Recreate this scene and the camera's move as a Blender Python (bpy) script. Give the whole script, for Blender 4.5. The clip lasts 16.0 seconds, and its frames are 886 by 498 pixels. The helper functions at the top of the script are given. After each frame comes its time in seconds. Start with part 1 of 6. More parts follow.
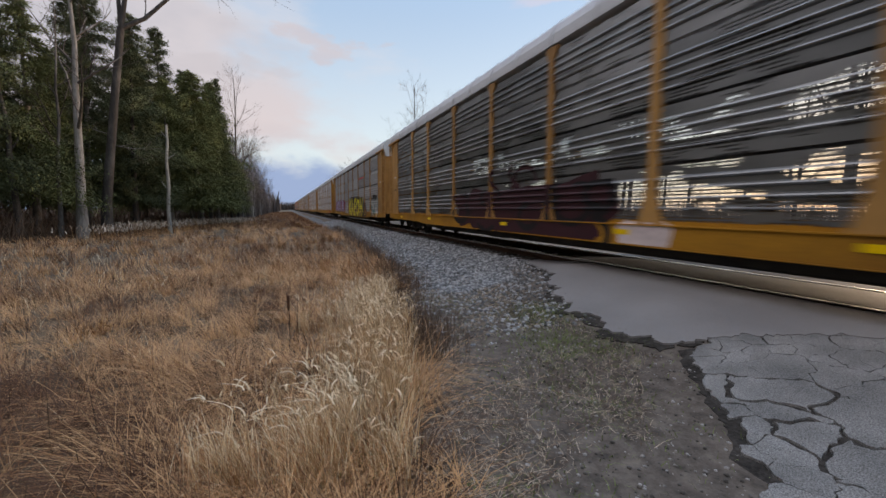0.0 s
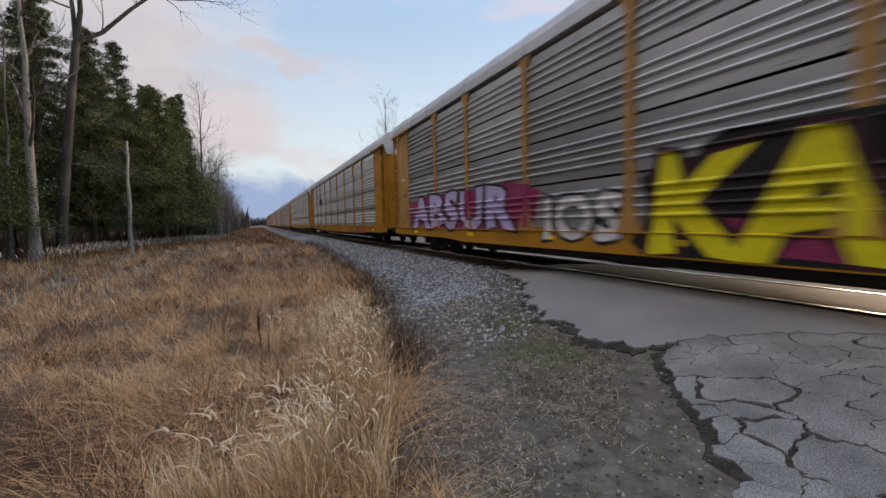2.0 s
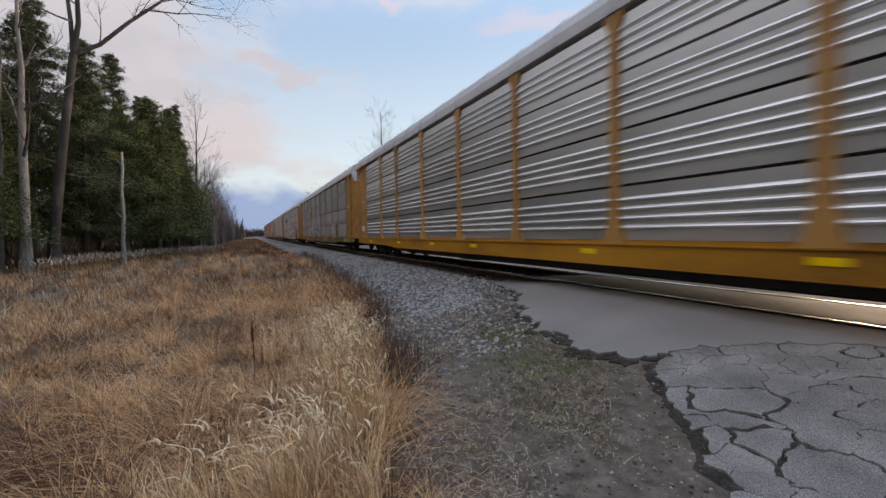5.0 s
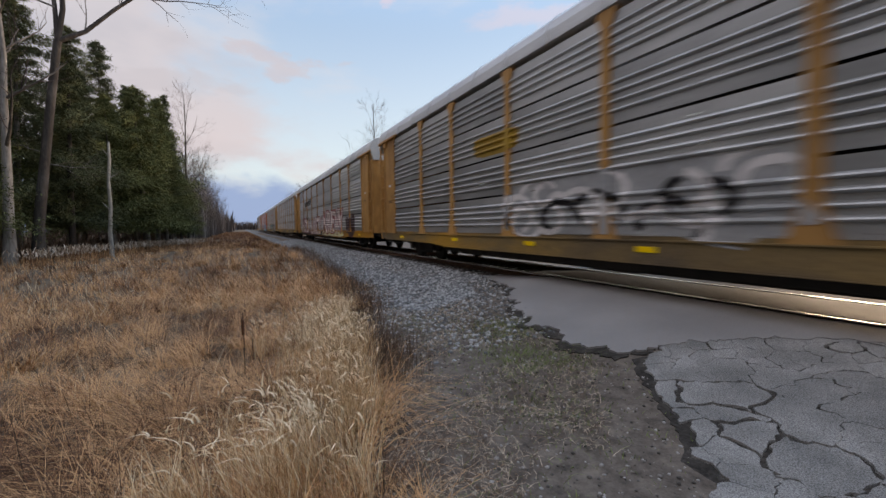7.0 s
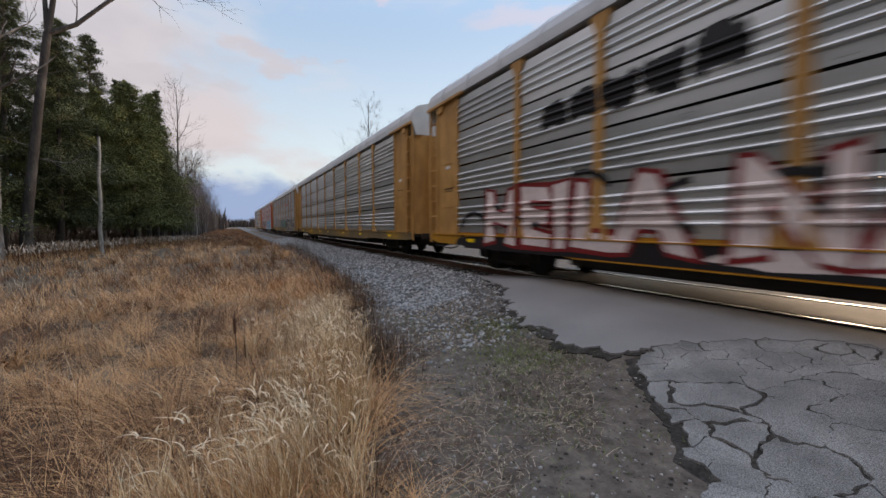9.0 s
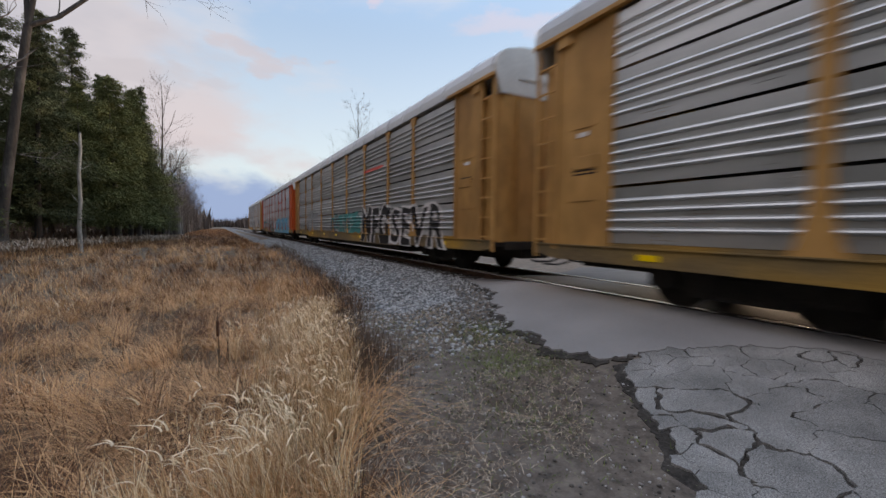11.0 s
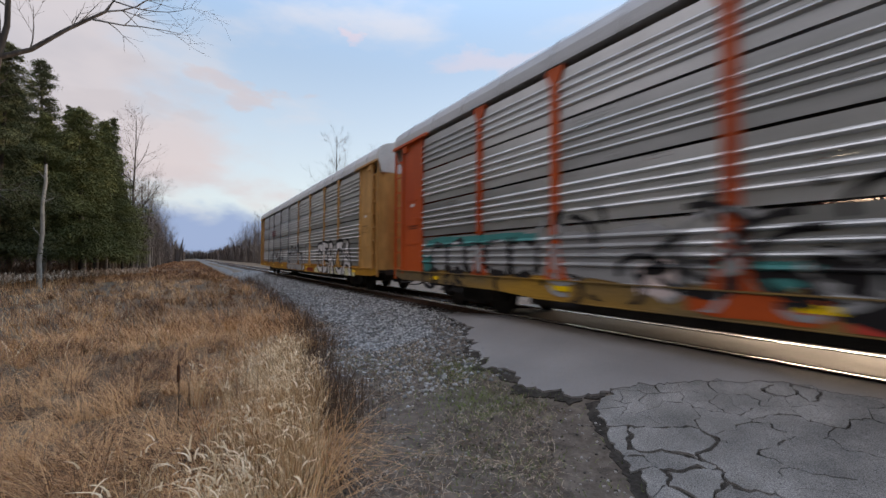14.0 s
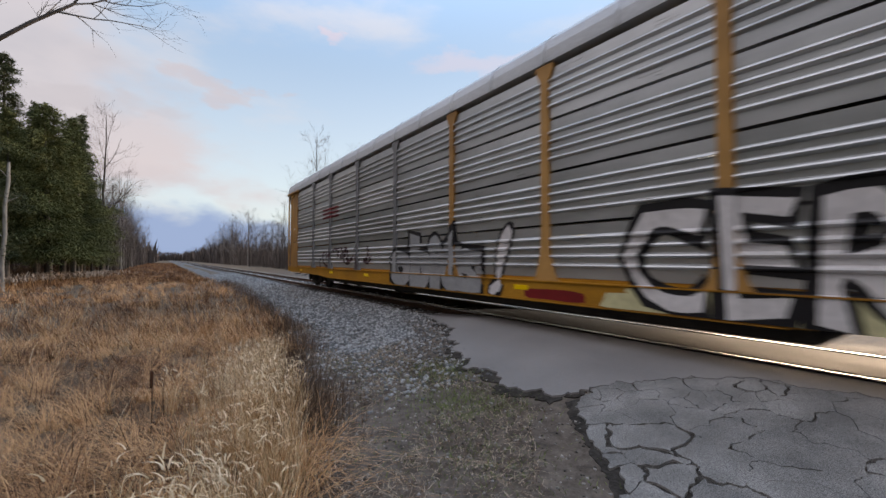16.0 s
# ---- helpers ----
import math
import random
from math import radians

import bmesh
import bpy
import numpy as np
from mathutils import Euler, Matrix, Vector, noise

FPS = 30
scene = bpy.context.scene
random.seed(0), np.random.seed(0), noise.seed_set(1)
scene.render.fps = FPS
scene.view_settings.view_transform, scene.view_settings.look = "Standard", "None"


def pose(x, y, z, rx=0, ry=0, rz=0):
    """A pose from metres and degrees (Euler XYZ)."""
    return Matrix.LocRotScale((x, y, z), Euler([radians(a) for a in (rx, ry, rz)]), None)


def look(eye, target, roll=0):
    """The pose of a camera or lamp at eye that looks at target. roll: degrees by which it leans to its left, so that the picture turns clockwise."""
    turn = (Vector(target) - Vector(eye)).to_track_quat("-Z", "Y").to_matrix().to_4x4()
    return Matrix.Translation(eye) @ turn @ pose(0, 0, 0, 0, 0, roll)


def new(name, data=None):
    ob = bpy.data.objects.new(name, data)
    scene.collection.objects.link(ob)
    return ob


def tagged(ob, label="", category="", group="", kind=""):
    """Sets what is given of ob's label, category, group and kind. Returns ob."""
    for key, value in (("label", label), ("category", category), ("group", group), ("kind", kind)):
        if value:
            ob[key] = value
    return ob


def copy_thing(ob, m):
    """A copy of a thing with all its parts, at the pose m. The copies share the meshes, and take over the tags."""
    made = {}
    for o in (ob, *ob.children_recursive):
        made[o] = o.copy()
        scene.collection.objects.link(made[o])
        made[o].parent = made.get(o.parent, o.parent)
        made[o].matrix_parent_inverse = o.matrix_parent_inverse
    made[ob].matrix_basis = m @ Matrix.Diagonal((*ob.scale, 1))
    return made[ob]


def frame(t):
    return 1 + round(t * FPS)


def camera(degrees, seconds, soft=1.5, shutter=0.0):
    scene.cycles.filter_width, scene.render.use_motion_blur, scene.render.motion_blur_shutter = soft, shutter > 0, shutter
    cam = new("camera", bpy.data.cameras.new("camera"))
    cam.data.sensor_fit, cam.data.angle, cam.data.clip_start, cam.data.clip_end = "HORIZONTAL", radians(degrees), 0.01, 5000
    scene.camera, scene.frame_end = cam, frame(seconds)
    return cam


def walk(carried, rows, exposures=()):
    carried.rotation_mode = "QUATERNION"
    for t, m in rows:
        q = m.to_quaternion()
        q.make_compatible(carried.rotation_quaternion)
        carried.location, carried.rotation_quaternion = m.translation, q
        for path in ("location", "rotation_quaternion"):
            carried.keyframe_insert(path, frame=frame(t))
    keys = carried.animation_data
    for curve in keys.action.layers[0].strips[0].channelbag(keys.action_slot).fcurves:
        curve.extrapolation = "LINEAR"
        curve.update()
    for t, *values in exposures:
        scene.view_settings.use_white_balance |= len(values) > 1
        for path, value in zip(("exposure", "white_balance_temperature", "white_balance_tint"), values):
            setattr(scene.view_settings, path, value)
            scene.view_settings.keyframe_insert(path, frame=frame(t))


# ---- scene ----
cam = camera(94.58, 16.0, shutter=0.35)
# seconds, eye x y z, yaw, pitch, roll
ROWS = [
    (0.0, -0.044, 0.016, 1.131, -20.98, -5.56, 0.16),
    (0.5, -0.046, 0.015, 1.131, -21.60, -6.17, 0.74),
    (1.0, -0.040, 0.024, 1.134, -21.72, -7.28, 0.07),
    (1.5, -0.036, 0.014, 1.140, -22.62, -5.93, -1.24),
    (2.0, -0.026, 0.021, 1.152, -24.50, -4.04, -1.33),
    (2.5, -0.034, 0.019, 1.150, -24.95, -3.07, -0.83),
    (3.0, -0.036, 0.000, 1.152, -24.93, -2.39, -0.75),
    (3.5, -0.033, -0.008, 1.159, -24.78, -2.28, -1.06),
    (6.0, -0.026, -0.027, 1.150, -25.83, -2.80, -1.17),
    (6.5, -0.022, -0.027, 1.154, -26.21, -3.03, -1.05),
    (7.0, -0.032, -0.012, 1.146, -26.28, -3.25, -0.76),
    (7.5, -0.035, -0.007, 1.144, -26.33, -3.48, -0.57),
    (8.0, -0.031, -0.001, 1.142, -26.47, -3.50, -0.54),
    (8.5, -0.034, -0.010, 1.144, -26.85, -3.29, -0.47),
    (9.0, -0.034, 0.003, 1.146, -27.14, -3.34, -0.20),
    (11.5, -0.030, 0.047, 1.153, -29.59, -2.63, 0.65),
    (12.0, 0.121, -0.016, 1.258, -30.62, -0.82, -0.33),
    (12.5, 0.107, -0.023, 1.260, -30.13, -0.10, -0.41),
    (13.0, 0.089, -0.011, 1.257, -30.19, -0.15, 0.17),
    (13.5, 0.017, -0.000, 1.237, -30.89, 0.59, 0.51),
    (14.0, 0.034, -0.007, 1.241, -31.70, 1.39, 0.33),
    (14.5, 0.046, -0.001, 1.245, -32.37, 1.07, -0.01),
    (15.0, 0.044, 0.001, 1.241, -32.76, 1.05, -0.09),
    (15.5, 0.043, -0.003, 1.249, -33.32, 1.22, -0.09),
    (16.0, 0.037, -0.009, 1.247, -34.26, 1.50, 0.11),
]
walk(cam, [(t, pose(x, y, z, 90 + pitch, 0, yaw) @ pose(0, 0, 0, 0, 0, roll)) for t, x, y, z, yaw, pitch, roll in ROWS],
     exposures=[(0.0, 2.15, 7500, 13), (16.0, 2.15, 7500, 13)])

# ---- world, sun, exposure ----
world = bpy.data.worlds.new("dusk_sky")
scene.world = world
world.use_nodes = True
wt = world.node_tree
wt.nodes.clear()


def wnode(kind, **sets):
    nd = wt.nodes.new(kind)
    for k, v in sets.items():
        nd.inputs[k.replace("_", " ")].default_value = v
    return nd


SUN_AZ, SUN_EL = 78.0, 8.0      # degrees clockwise from +y, and above the horizon
sky = wt.nodes.new("ShaderNodeTexSky")
sky.sky_type = "NISHITA"
sky.sun_disc = False
sky.sun_elevation, sky.sun_rotation = radians(SUN_EL), radians(SUN_AZ)
sky.air_density, sky.dust_density, sky.ozone_density = 1.0, 0.8, 2.0
tc = wt.nodes.new("ShaderNodeTexCoord")
sep = wt.nodes.new("ShaderNodeSeparateXYZ")
wt.links.new(tc.outputs["Generated"], sep.inputs[0])

def wmath(op, a, b=None, c=None):
    nd = wt.nodes.new("ShaderNodeMath")
    nd.operation = op
    for k, v in enumerate((a, b, c)):
        if v is None:
            continue
        if isinstance(v, (int, float)):
            nd.inputs[k].default_value = v
        else:
            wt.links.new(v, nd.inputs[k])
    return nd.outputs[0]


def wstep(v, lo, hi, to_lo=0.0, to_hi=1.0):
    nd = wnode("ShaderNodeMapRange")
    nd.interpolation_type = "SMOOTHSTEP"
    for k, x in (("From Min", lo), ("From Max", hi), ("To Min", to_lo), ("To Max", to_hi)):
        nd.inputs[k].default_value = x
    wt.links.new(v, nd.inputs["Value"])
    return nd.outputs[0]


def wmix(fac, a, b):
    nd = wt.nodes.new("ShaderNodeMix")
    nd.data_type = "RGBA"
    for k, v in (("Factor", fac), ("A", a), ("B", b)):
        if isinstance(v, tuple):
            nd.inputs[k].default_value = (*v, 1)
        elif isinstance(v, (int, float)):
            nd.inputs[k].default_value = v
        else:
            wt.links.new(v, nd.inputs[k])
    return nd.outputs["Result"]


def wnoise(scale, detail, rough, stretch):
    m = wt.nodes.new("ShaderNodeMapping")
    m.inputs["Scale"].default_value = stretch
    wt.links.new(tc.outputs["Generated"], m.inputs["Vector"])
    nd = wnode("ShaderNodeTexNoise", Scale=scale, Detail=detail, Roughness=rough)
    wt.links.new(m.outputs[0], nd.inputs["Vector"])
    return nd


# azimuth (clockwise from +y) and elevation in degrees, stirred by noise so that the clouds are ragged
stir = wnoise(5.0, 6.0, 0.55, (1, 1, 2.2))
ssep = wt.nodes.new("ShaderNodeSeparateColor")
wt.links.new(stir.outputs["Color"], ssep.inputs[0])
az = wmath("MULTIPLY", wmath("ARCTAN2", sep.outputs[0], sep.outputs[1]), 57.3)
el = wmath("MULTIPLY", wmath("ARCSINE", sep.outputs[2]), 57.3)
azw = wmath("MULTIPLY_ADD", wmath("SUBTRACT", ssep.outputs[0], 0.5), 34.0, az)
elw = wmath("MULTIPLY_ADD", wmath("SUBTRACT", ssep.outputs[1], 0.5), 16.0, el)


def cloud(a, e, wa, we, soft=0.6):
    """A ragged oval of cloud about an azimuth and elevation."""
    q = wmath("ADD", wmath("POWER", wmath("ABSOLUTE", wmath("DIVIDE", wmath("SUBTRACT", azw, a), wa)), 2.0),
              wmath("POWER", wmath("ABSOLUTE", wmath("DIVIDE", wmath("SUBTRACT", elw, e), we)), 2.0))
    return wstep(q, 1.0 + soft, 1.0 - soft)


# clear evening blue, paler low down; the air's own colours from the sky model tint it
clear = wmix(wstep(el, 6.0, 34.0), (1.16, 1.4, 1.68), (0.62, 1.0, 1.62))
clear = wmix(0.16, clear, sky.outputs[0])
# thin streaks of high cloud
thin = wnoise(2.6, 6.0, 0.55, (1, 0.7, 3.0))
clear = wmix(wmath("MULTIPLY", wstep(thin.outputs["Fac"], 0.48, 0.72), 0.55), clear, (1.36, 1.4, 1.58))
# the sunset behind the bare wood
clear = wmix(wmath("MULTIPLY", wstep(wmath("ABSOLUTE", wmath("SUBTRACT", az, 84.0)), 34.0, 4.0), wstep(el, 15.0, 2.0)), clear, (2.2, 1.38, 1.05))
# the great grey-pink cloud over the near wood, and its tail
edge = wmath("SUBTRACT", wmath("MULTIPLY_ADD", elw, -0.72, 14.0), azw)
great = wmath("MULTIPLY", wstep(edge, -6.0, 8.0), wstep(elw, 5.0, 9.5))
tone = wnoise(3.2, 5.0, 0.5, (1, 1, 2.0))
body = wmix(wstep(tone.outputs["Fac"], 0.36, 0.62), (0.94, 1.0, 1.22), (1.2, 1.21, 1.4))
body = wmix(wstep(el, 20.0, 8.0, 0.0, 0.6), body, (1.34, 1.24, 1.36))
full = wmix(wmath("MULTIPLY", great, 0.92), clear, body)
# the blue-grey bank on the horizon down the line
bank = wmath("MULTIPLY", wstep(wmath("MULTIPLY_ADD", el, 0.6, wmath("MULTIPLY", elw, 0.4)), 6.6, 4.6), wstep(az, 26.0, 8.0))
full = wmix(wmath("MULTIPLY", bank, 0.95), full, (0.55, 0.8, 1.38))
# small clouds
full = wmix(wmath("MULTIPLY", cloud(7.5, 19.8, 3.6, 1.3, 0.95), 0.6), full, (1.16, 1.08, 1.22))
full = wmix(wmath("MULTIPLY", cloud(-6.0, 15.5, 9.0, 1.5, 0.9), 0.4), full, (1.0, 1.02, 1.2))
full = wmix(wmath("MULTIPLY", cloud(17.0, 29.0, 2.0, 1.2, 0.95), 0.4), full, (1.6, 1.25, 1.4))
full = wmix(wmath("MULTIPLY", cloud(40.0, 25.0, 9.0, 1.8, 0.95), 0.35), full, (1.6, 1.3, 1.42))
bg = wnode("ShaderNodeBackground", Strength=0.12)
wo = wt.nodes.new("ShaderNodeOutputWorld")
# the unseen sky overhead is raised up to 2.6 times, to light the ground
zr = wnode("ShaderNodeMapRange"); zr.interpolation_type = "SMOOTHSTEP"
zr.inputs["From Min"].default_value, zr.inputs["From Max"].default_value = 0.40, 0.95
zr.inputs["To Min"].default_value, zr.inputs["To Max"].default_value = 1.0, 2.6
wt.links.new(sep.outputs[2], zr.inputs["Value"])
zx = wt.nodes.new("ShaderNodeVectorMath"); zx.operation = "SCALE"
wt.links.new(full, zx.inputs[0]); wt.links.new(zr.outputs[0], zx.inputs["Scale"])
wt.links.new(zx.outputs[0], bg.inputs["Color"]); wt.links.new(bg.outputs[0], wo.inputs["Surface"])

sun = new("sun", bpy.data.lights.new("sun", "SUN"))
sun.data.energy, sun.data.angle, sun.data.color = 0.6, radians(20), (1.0, 0.8, 0.62)
sun.matrix_basis = look((30 * math.sin(radians(SUN_AZ)), 30 * math.cos(radians(SUN_AZ)), 30 * math.tan(radians(12))), (0, 0, 0))


# ---- materials ----
def material(name, colors, rough=0.8, metal=0.0, scale=3.0, stretch=(1, 1, 1), bump=0.0, bump_scale=40.0, island=0.0, obrand=0.0,
             fine=0.25, fine_scale=30.0, spec=0.5, holes=None, rough_var=0.0, tone=0.0):
    """A procedural surface: colours over a broad noise, a fine grain, random tone by piece, and relief."""
    m = bpy.data.materials.new(name)
    m.use_nodes = True
    nt = m.node_tree
    p = nt.nodes["Principled BSDF"]
    lk = nt.links.new
    co = nt.nodes.new("ShaderNodeTexCoord")
    mpn = nt.nodes.new("ShaderNodeMapping")
    mpn.inputs["Scale"].default_value = stretch
    lk(co.outputs["Object"], mpn.inputs["Vector"])
    n1 = nt.nodes.new("ShaderNodeTexNoise")
    n1.inputs["Scale"].default_value, n1.inputs["Detail"].default_value = scale, 5.0
    lk(mpn.outputs[0], n1.inputs["Vector"])
    ramp = nt.nodes.new("ShaderNodeValToRGB")
    els = ramp.color_ramp.elements
    while len(els) < len(colors):
        els.new(0.5)
    for i, c in enumerate(colors):
        els[i].position = 0.3 + 0.4 * i / max(1, len(colors) - 1)
        els[i].color = (*c, 1)
    val = n1.outputs["Fac"]
    if island or obrand:
        src = nt.nodes.new("ShaderNodeNewGeometry").outputs["Random Per Island"] if island else nt.nodes.new("ShaderNodeObjectInfo").outputs["Random"]
        ma = nt.nodes.new("ShaderNodeMath"); ma.operation = "MULTIPLY_ADD"
        ma.inputs[1].default_value = island or obrand
        sb = nt.nodes.new("ShaderNodeMath"); sb.operation = "SUBTRACT"; sb.inputs[1].default_value = 0.5
        lk(src, sb.inputs[0]); lk(sb.outputs[0], ma.inputs[0]); lk(val, ma.inputs[2])
        val = ma.outputs[0]
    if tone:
        # tone of each blade: its tuft's own, plus darkening set by place
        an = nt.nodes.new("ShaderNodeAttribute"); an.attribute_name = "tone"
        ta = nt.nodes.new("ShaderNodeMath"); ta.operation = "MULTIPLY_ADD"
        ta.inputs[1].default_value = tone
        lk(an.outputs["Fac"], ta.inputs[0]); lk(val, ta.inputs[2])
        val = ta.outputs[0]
    lk(val, ramp.inputs[0])
    n2 = nt.nodes.new("ShaderNodeTexNoise")
    n2.inputs["Scale"].default_value, n2.inputs["Detail"].default_value = fine_scale, 4.0
    lk(mpn.outputs[0], n2.inputs["Vector"])
    mrn = nt.nodes.new("ShaderNodeMapRange")
    mrn.inputs["From Min"].default_value, mrn.inputs["From Max"].default_value = 0.3, 0.7
    mrn.inputs["To Min"].default_value, mrn.inputs["To Max"].default_value = 1 - fine, 1 + fine
    lk(n2.outputs["Fac"], mrn.inputs["Value"])
    mul = nt.nodes.new("ShaderNodeMix"); mul.data_type = "RGBA"; mul.blend_type = "MULTIPLY"; mul.inputs["Factor"].default_value = 1.0
    lk(ramp.outputs[0], mul.inputs["A"]); lk(mrn.outputs[0], mul.inputs["B"])
    lk(mul.outputs["Result"], p.inputs["Base Color"])
    p.inputs["Roughness"].default_value, p.inputs["Metallic"].default_value = rough, metal
    p.inputs["Specular IOR Level"].default_value = min(spec, 0.35)
    if rough_var:
        rv = nt.nodes.new("ShaderNodeMapRange")
        rv.inputs["From Min"].default_value, rv.inputs["From Max"].default_value = 0.35, 0.65
        rv.inputs["To Min"].default_value, rv.inputs["To Max"].default_value = rough - rough_var, rough + rough_var
        lk(n1.outputs["Fac"], rv.inputs["Value"]); lk(rv.outputs[0], p.inputs["Roughness"])
    if bump:
        n3 = nt.nodes.new("ShaderNodeTexNoise")
        n3.inputs["Scale"].default_value, n3.inputs["Detail"].default_value = bump_scale, 3.0
        lk(co.outputs["Object"], n3.inputs["Vector"])
        b = nt.nodes.new("ShaderNodeBump")
        b.inputs["Strength"].default_value, b.inputs["Distance"].default_value = 0.6, bump
        lk(n3.outputs["Fac"], b.inputs["Height"]); lk(b.outputs[0], p.inputs["Normal"])
    if holes:
        # punched vent holes: rows of short slots, in patches
        sy, sz, low, duty_y, duty_z = holes
        se = nt.nodes.new("ShaderNodeSeparateXYZ")
        lk(co.outputs["Object"], se.inputs[0])
        keep = None
        for axis, k, duty in ((1, sy, duty_y), (2, sz, duty_z)):
            a = nt.nodes.new("ShaderNodeMath"); a.operation = "MULTIPLY"; a.inputs[1].default_value = k
            fr = nt.nodes.new("ShaderNodeMath"); fr.operation = "FRACT"
            lt = nt.nodes.new("ShaderNodeMath"); lt.operation = "LESS_THAN"; lt.inputs[1].default_value = duty
            lk(se.outputs[axis], a.inputs[0]); lk(a.outputs[0], fr.inputs[0]); lk(fr.outputs[0], lt.inputs[0])
            if keep is None:
                keep = lt.outputs[0]
            else:
                mm = nt.nodes.new("ShaderNodeMath"); mm.operation = "MULTIPLY"
                lk(keep, mm.inputs[0]); lk(lt.outputs[0], mm.inputs[1]); keep = mm.outputs[0]
        oi = nt.nodes.new("ShaderNodeObjectInfo")
        n4 = nt.nodes.new("ShaderNodeTexNoise"); n4.noise_dimensions = "4D"
        n4.inputs["Scale"].default_value, n4.inputs["Detail"].default_value = 1.3, 2.0
        ws = nt.nodes.new("ShaderNodeMath"); ws.operation = "MULTIPLY"; ws.inputs[1].default_value = 37.0
        lk(oi.outputs["Random"], ws.inputs[0]); lk(ws.outputs[0], n4.inputs["W"])
        m4 = nt.nodes.new("ShaderNodeMapping"); m4.inputs["Scale"].default_value = (0.0, 1.0, 2.6)
        lk(co.outputs["Object"], m4.inputs["Vector"]); lk(m4.outputs[0], n4.inputs["Vector"])
        gt = nt.nodes.new("ShaderNodeMath"); gt.operation = "GREATER_THAN"; gt.inputs[1].default_value = low
        lk(n4.outputs["Fac"], gt.inputs[0])
        mm = nt.nodes.new("ShaderNodeMath"); mm.operation = "MULTIPLY"
        lk(keep, mm.inputs[0]); lk(gt.outputs[0], mm.inputs[1])
        inv = nt.nodes.new("ShaderNodeMath"); inv.operation = "SUBTRACT"; inv.inputs[0].default_value = 1.0
        lk(mm.outputs[0], inv.inputs[1]); lk(inv.outputs[0], p.inputs["Alpha"])
    return m


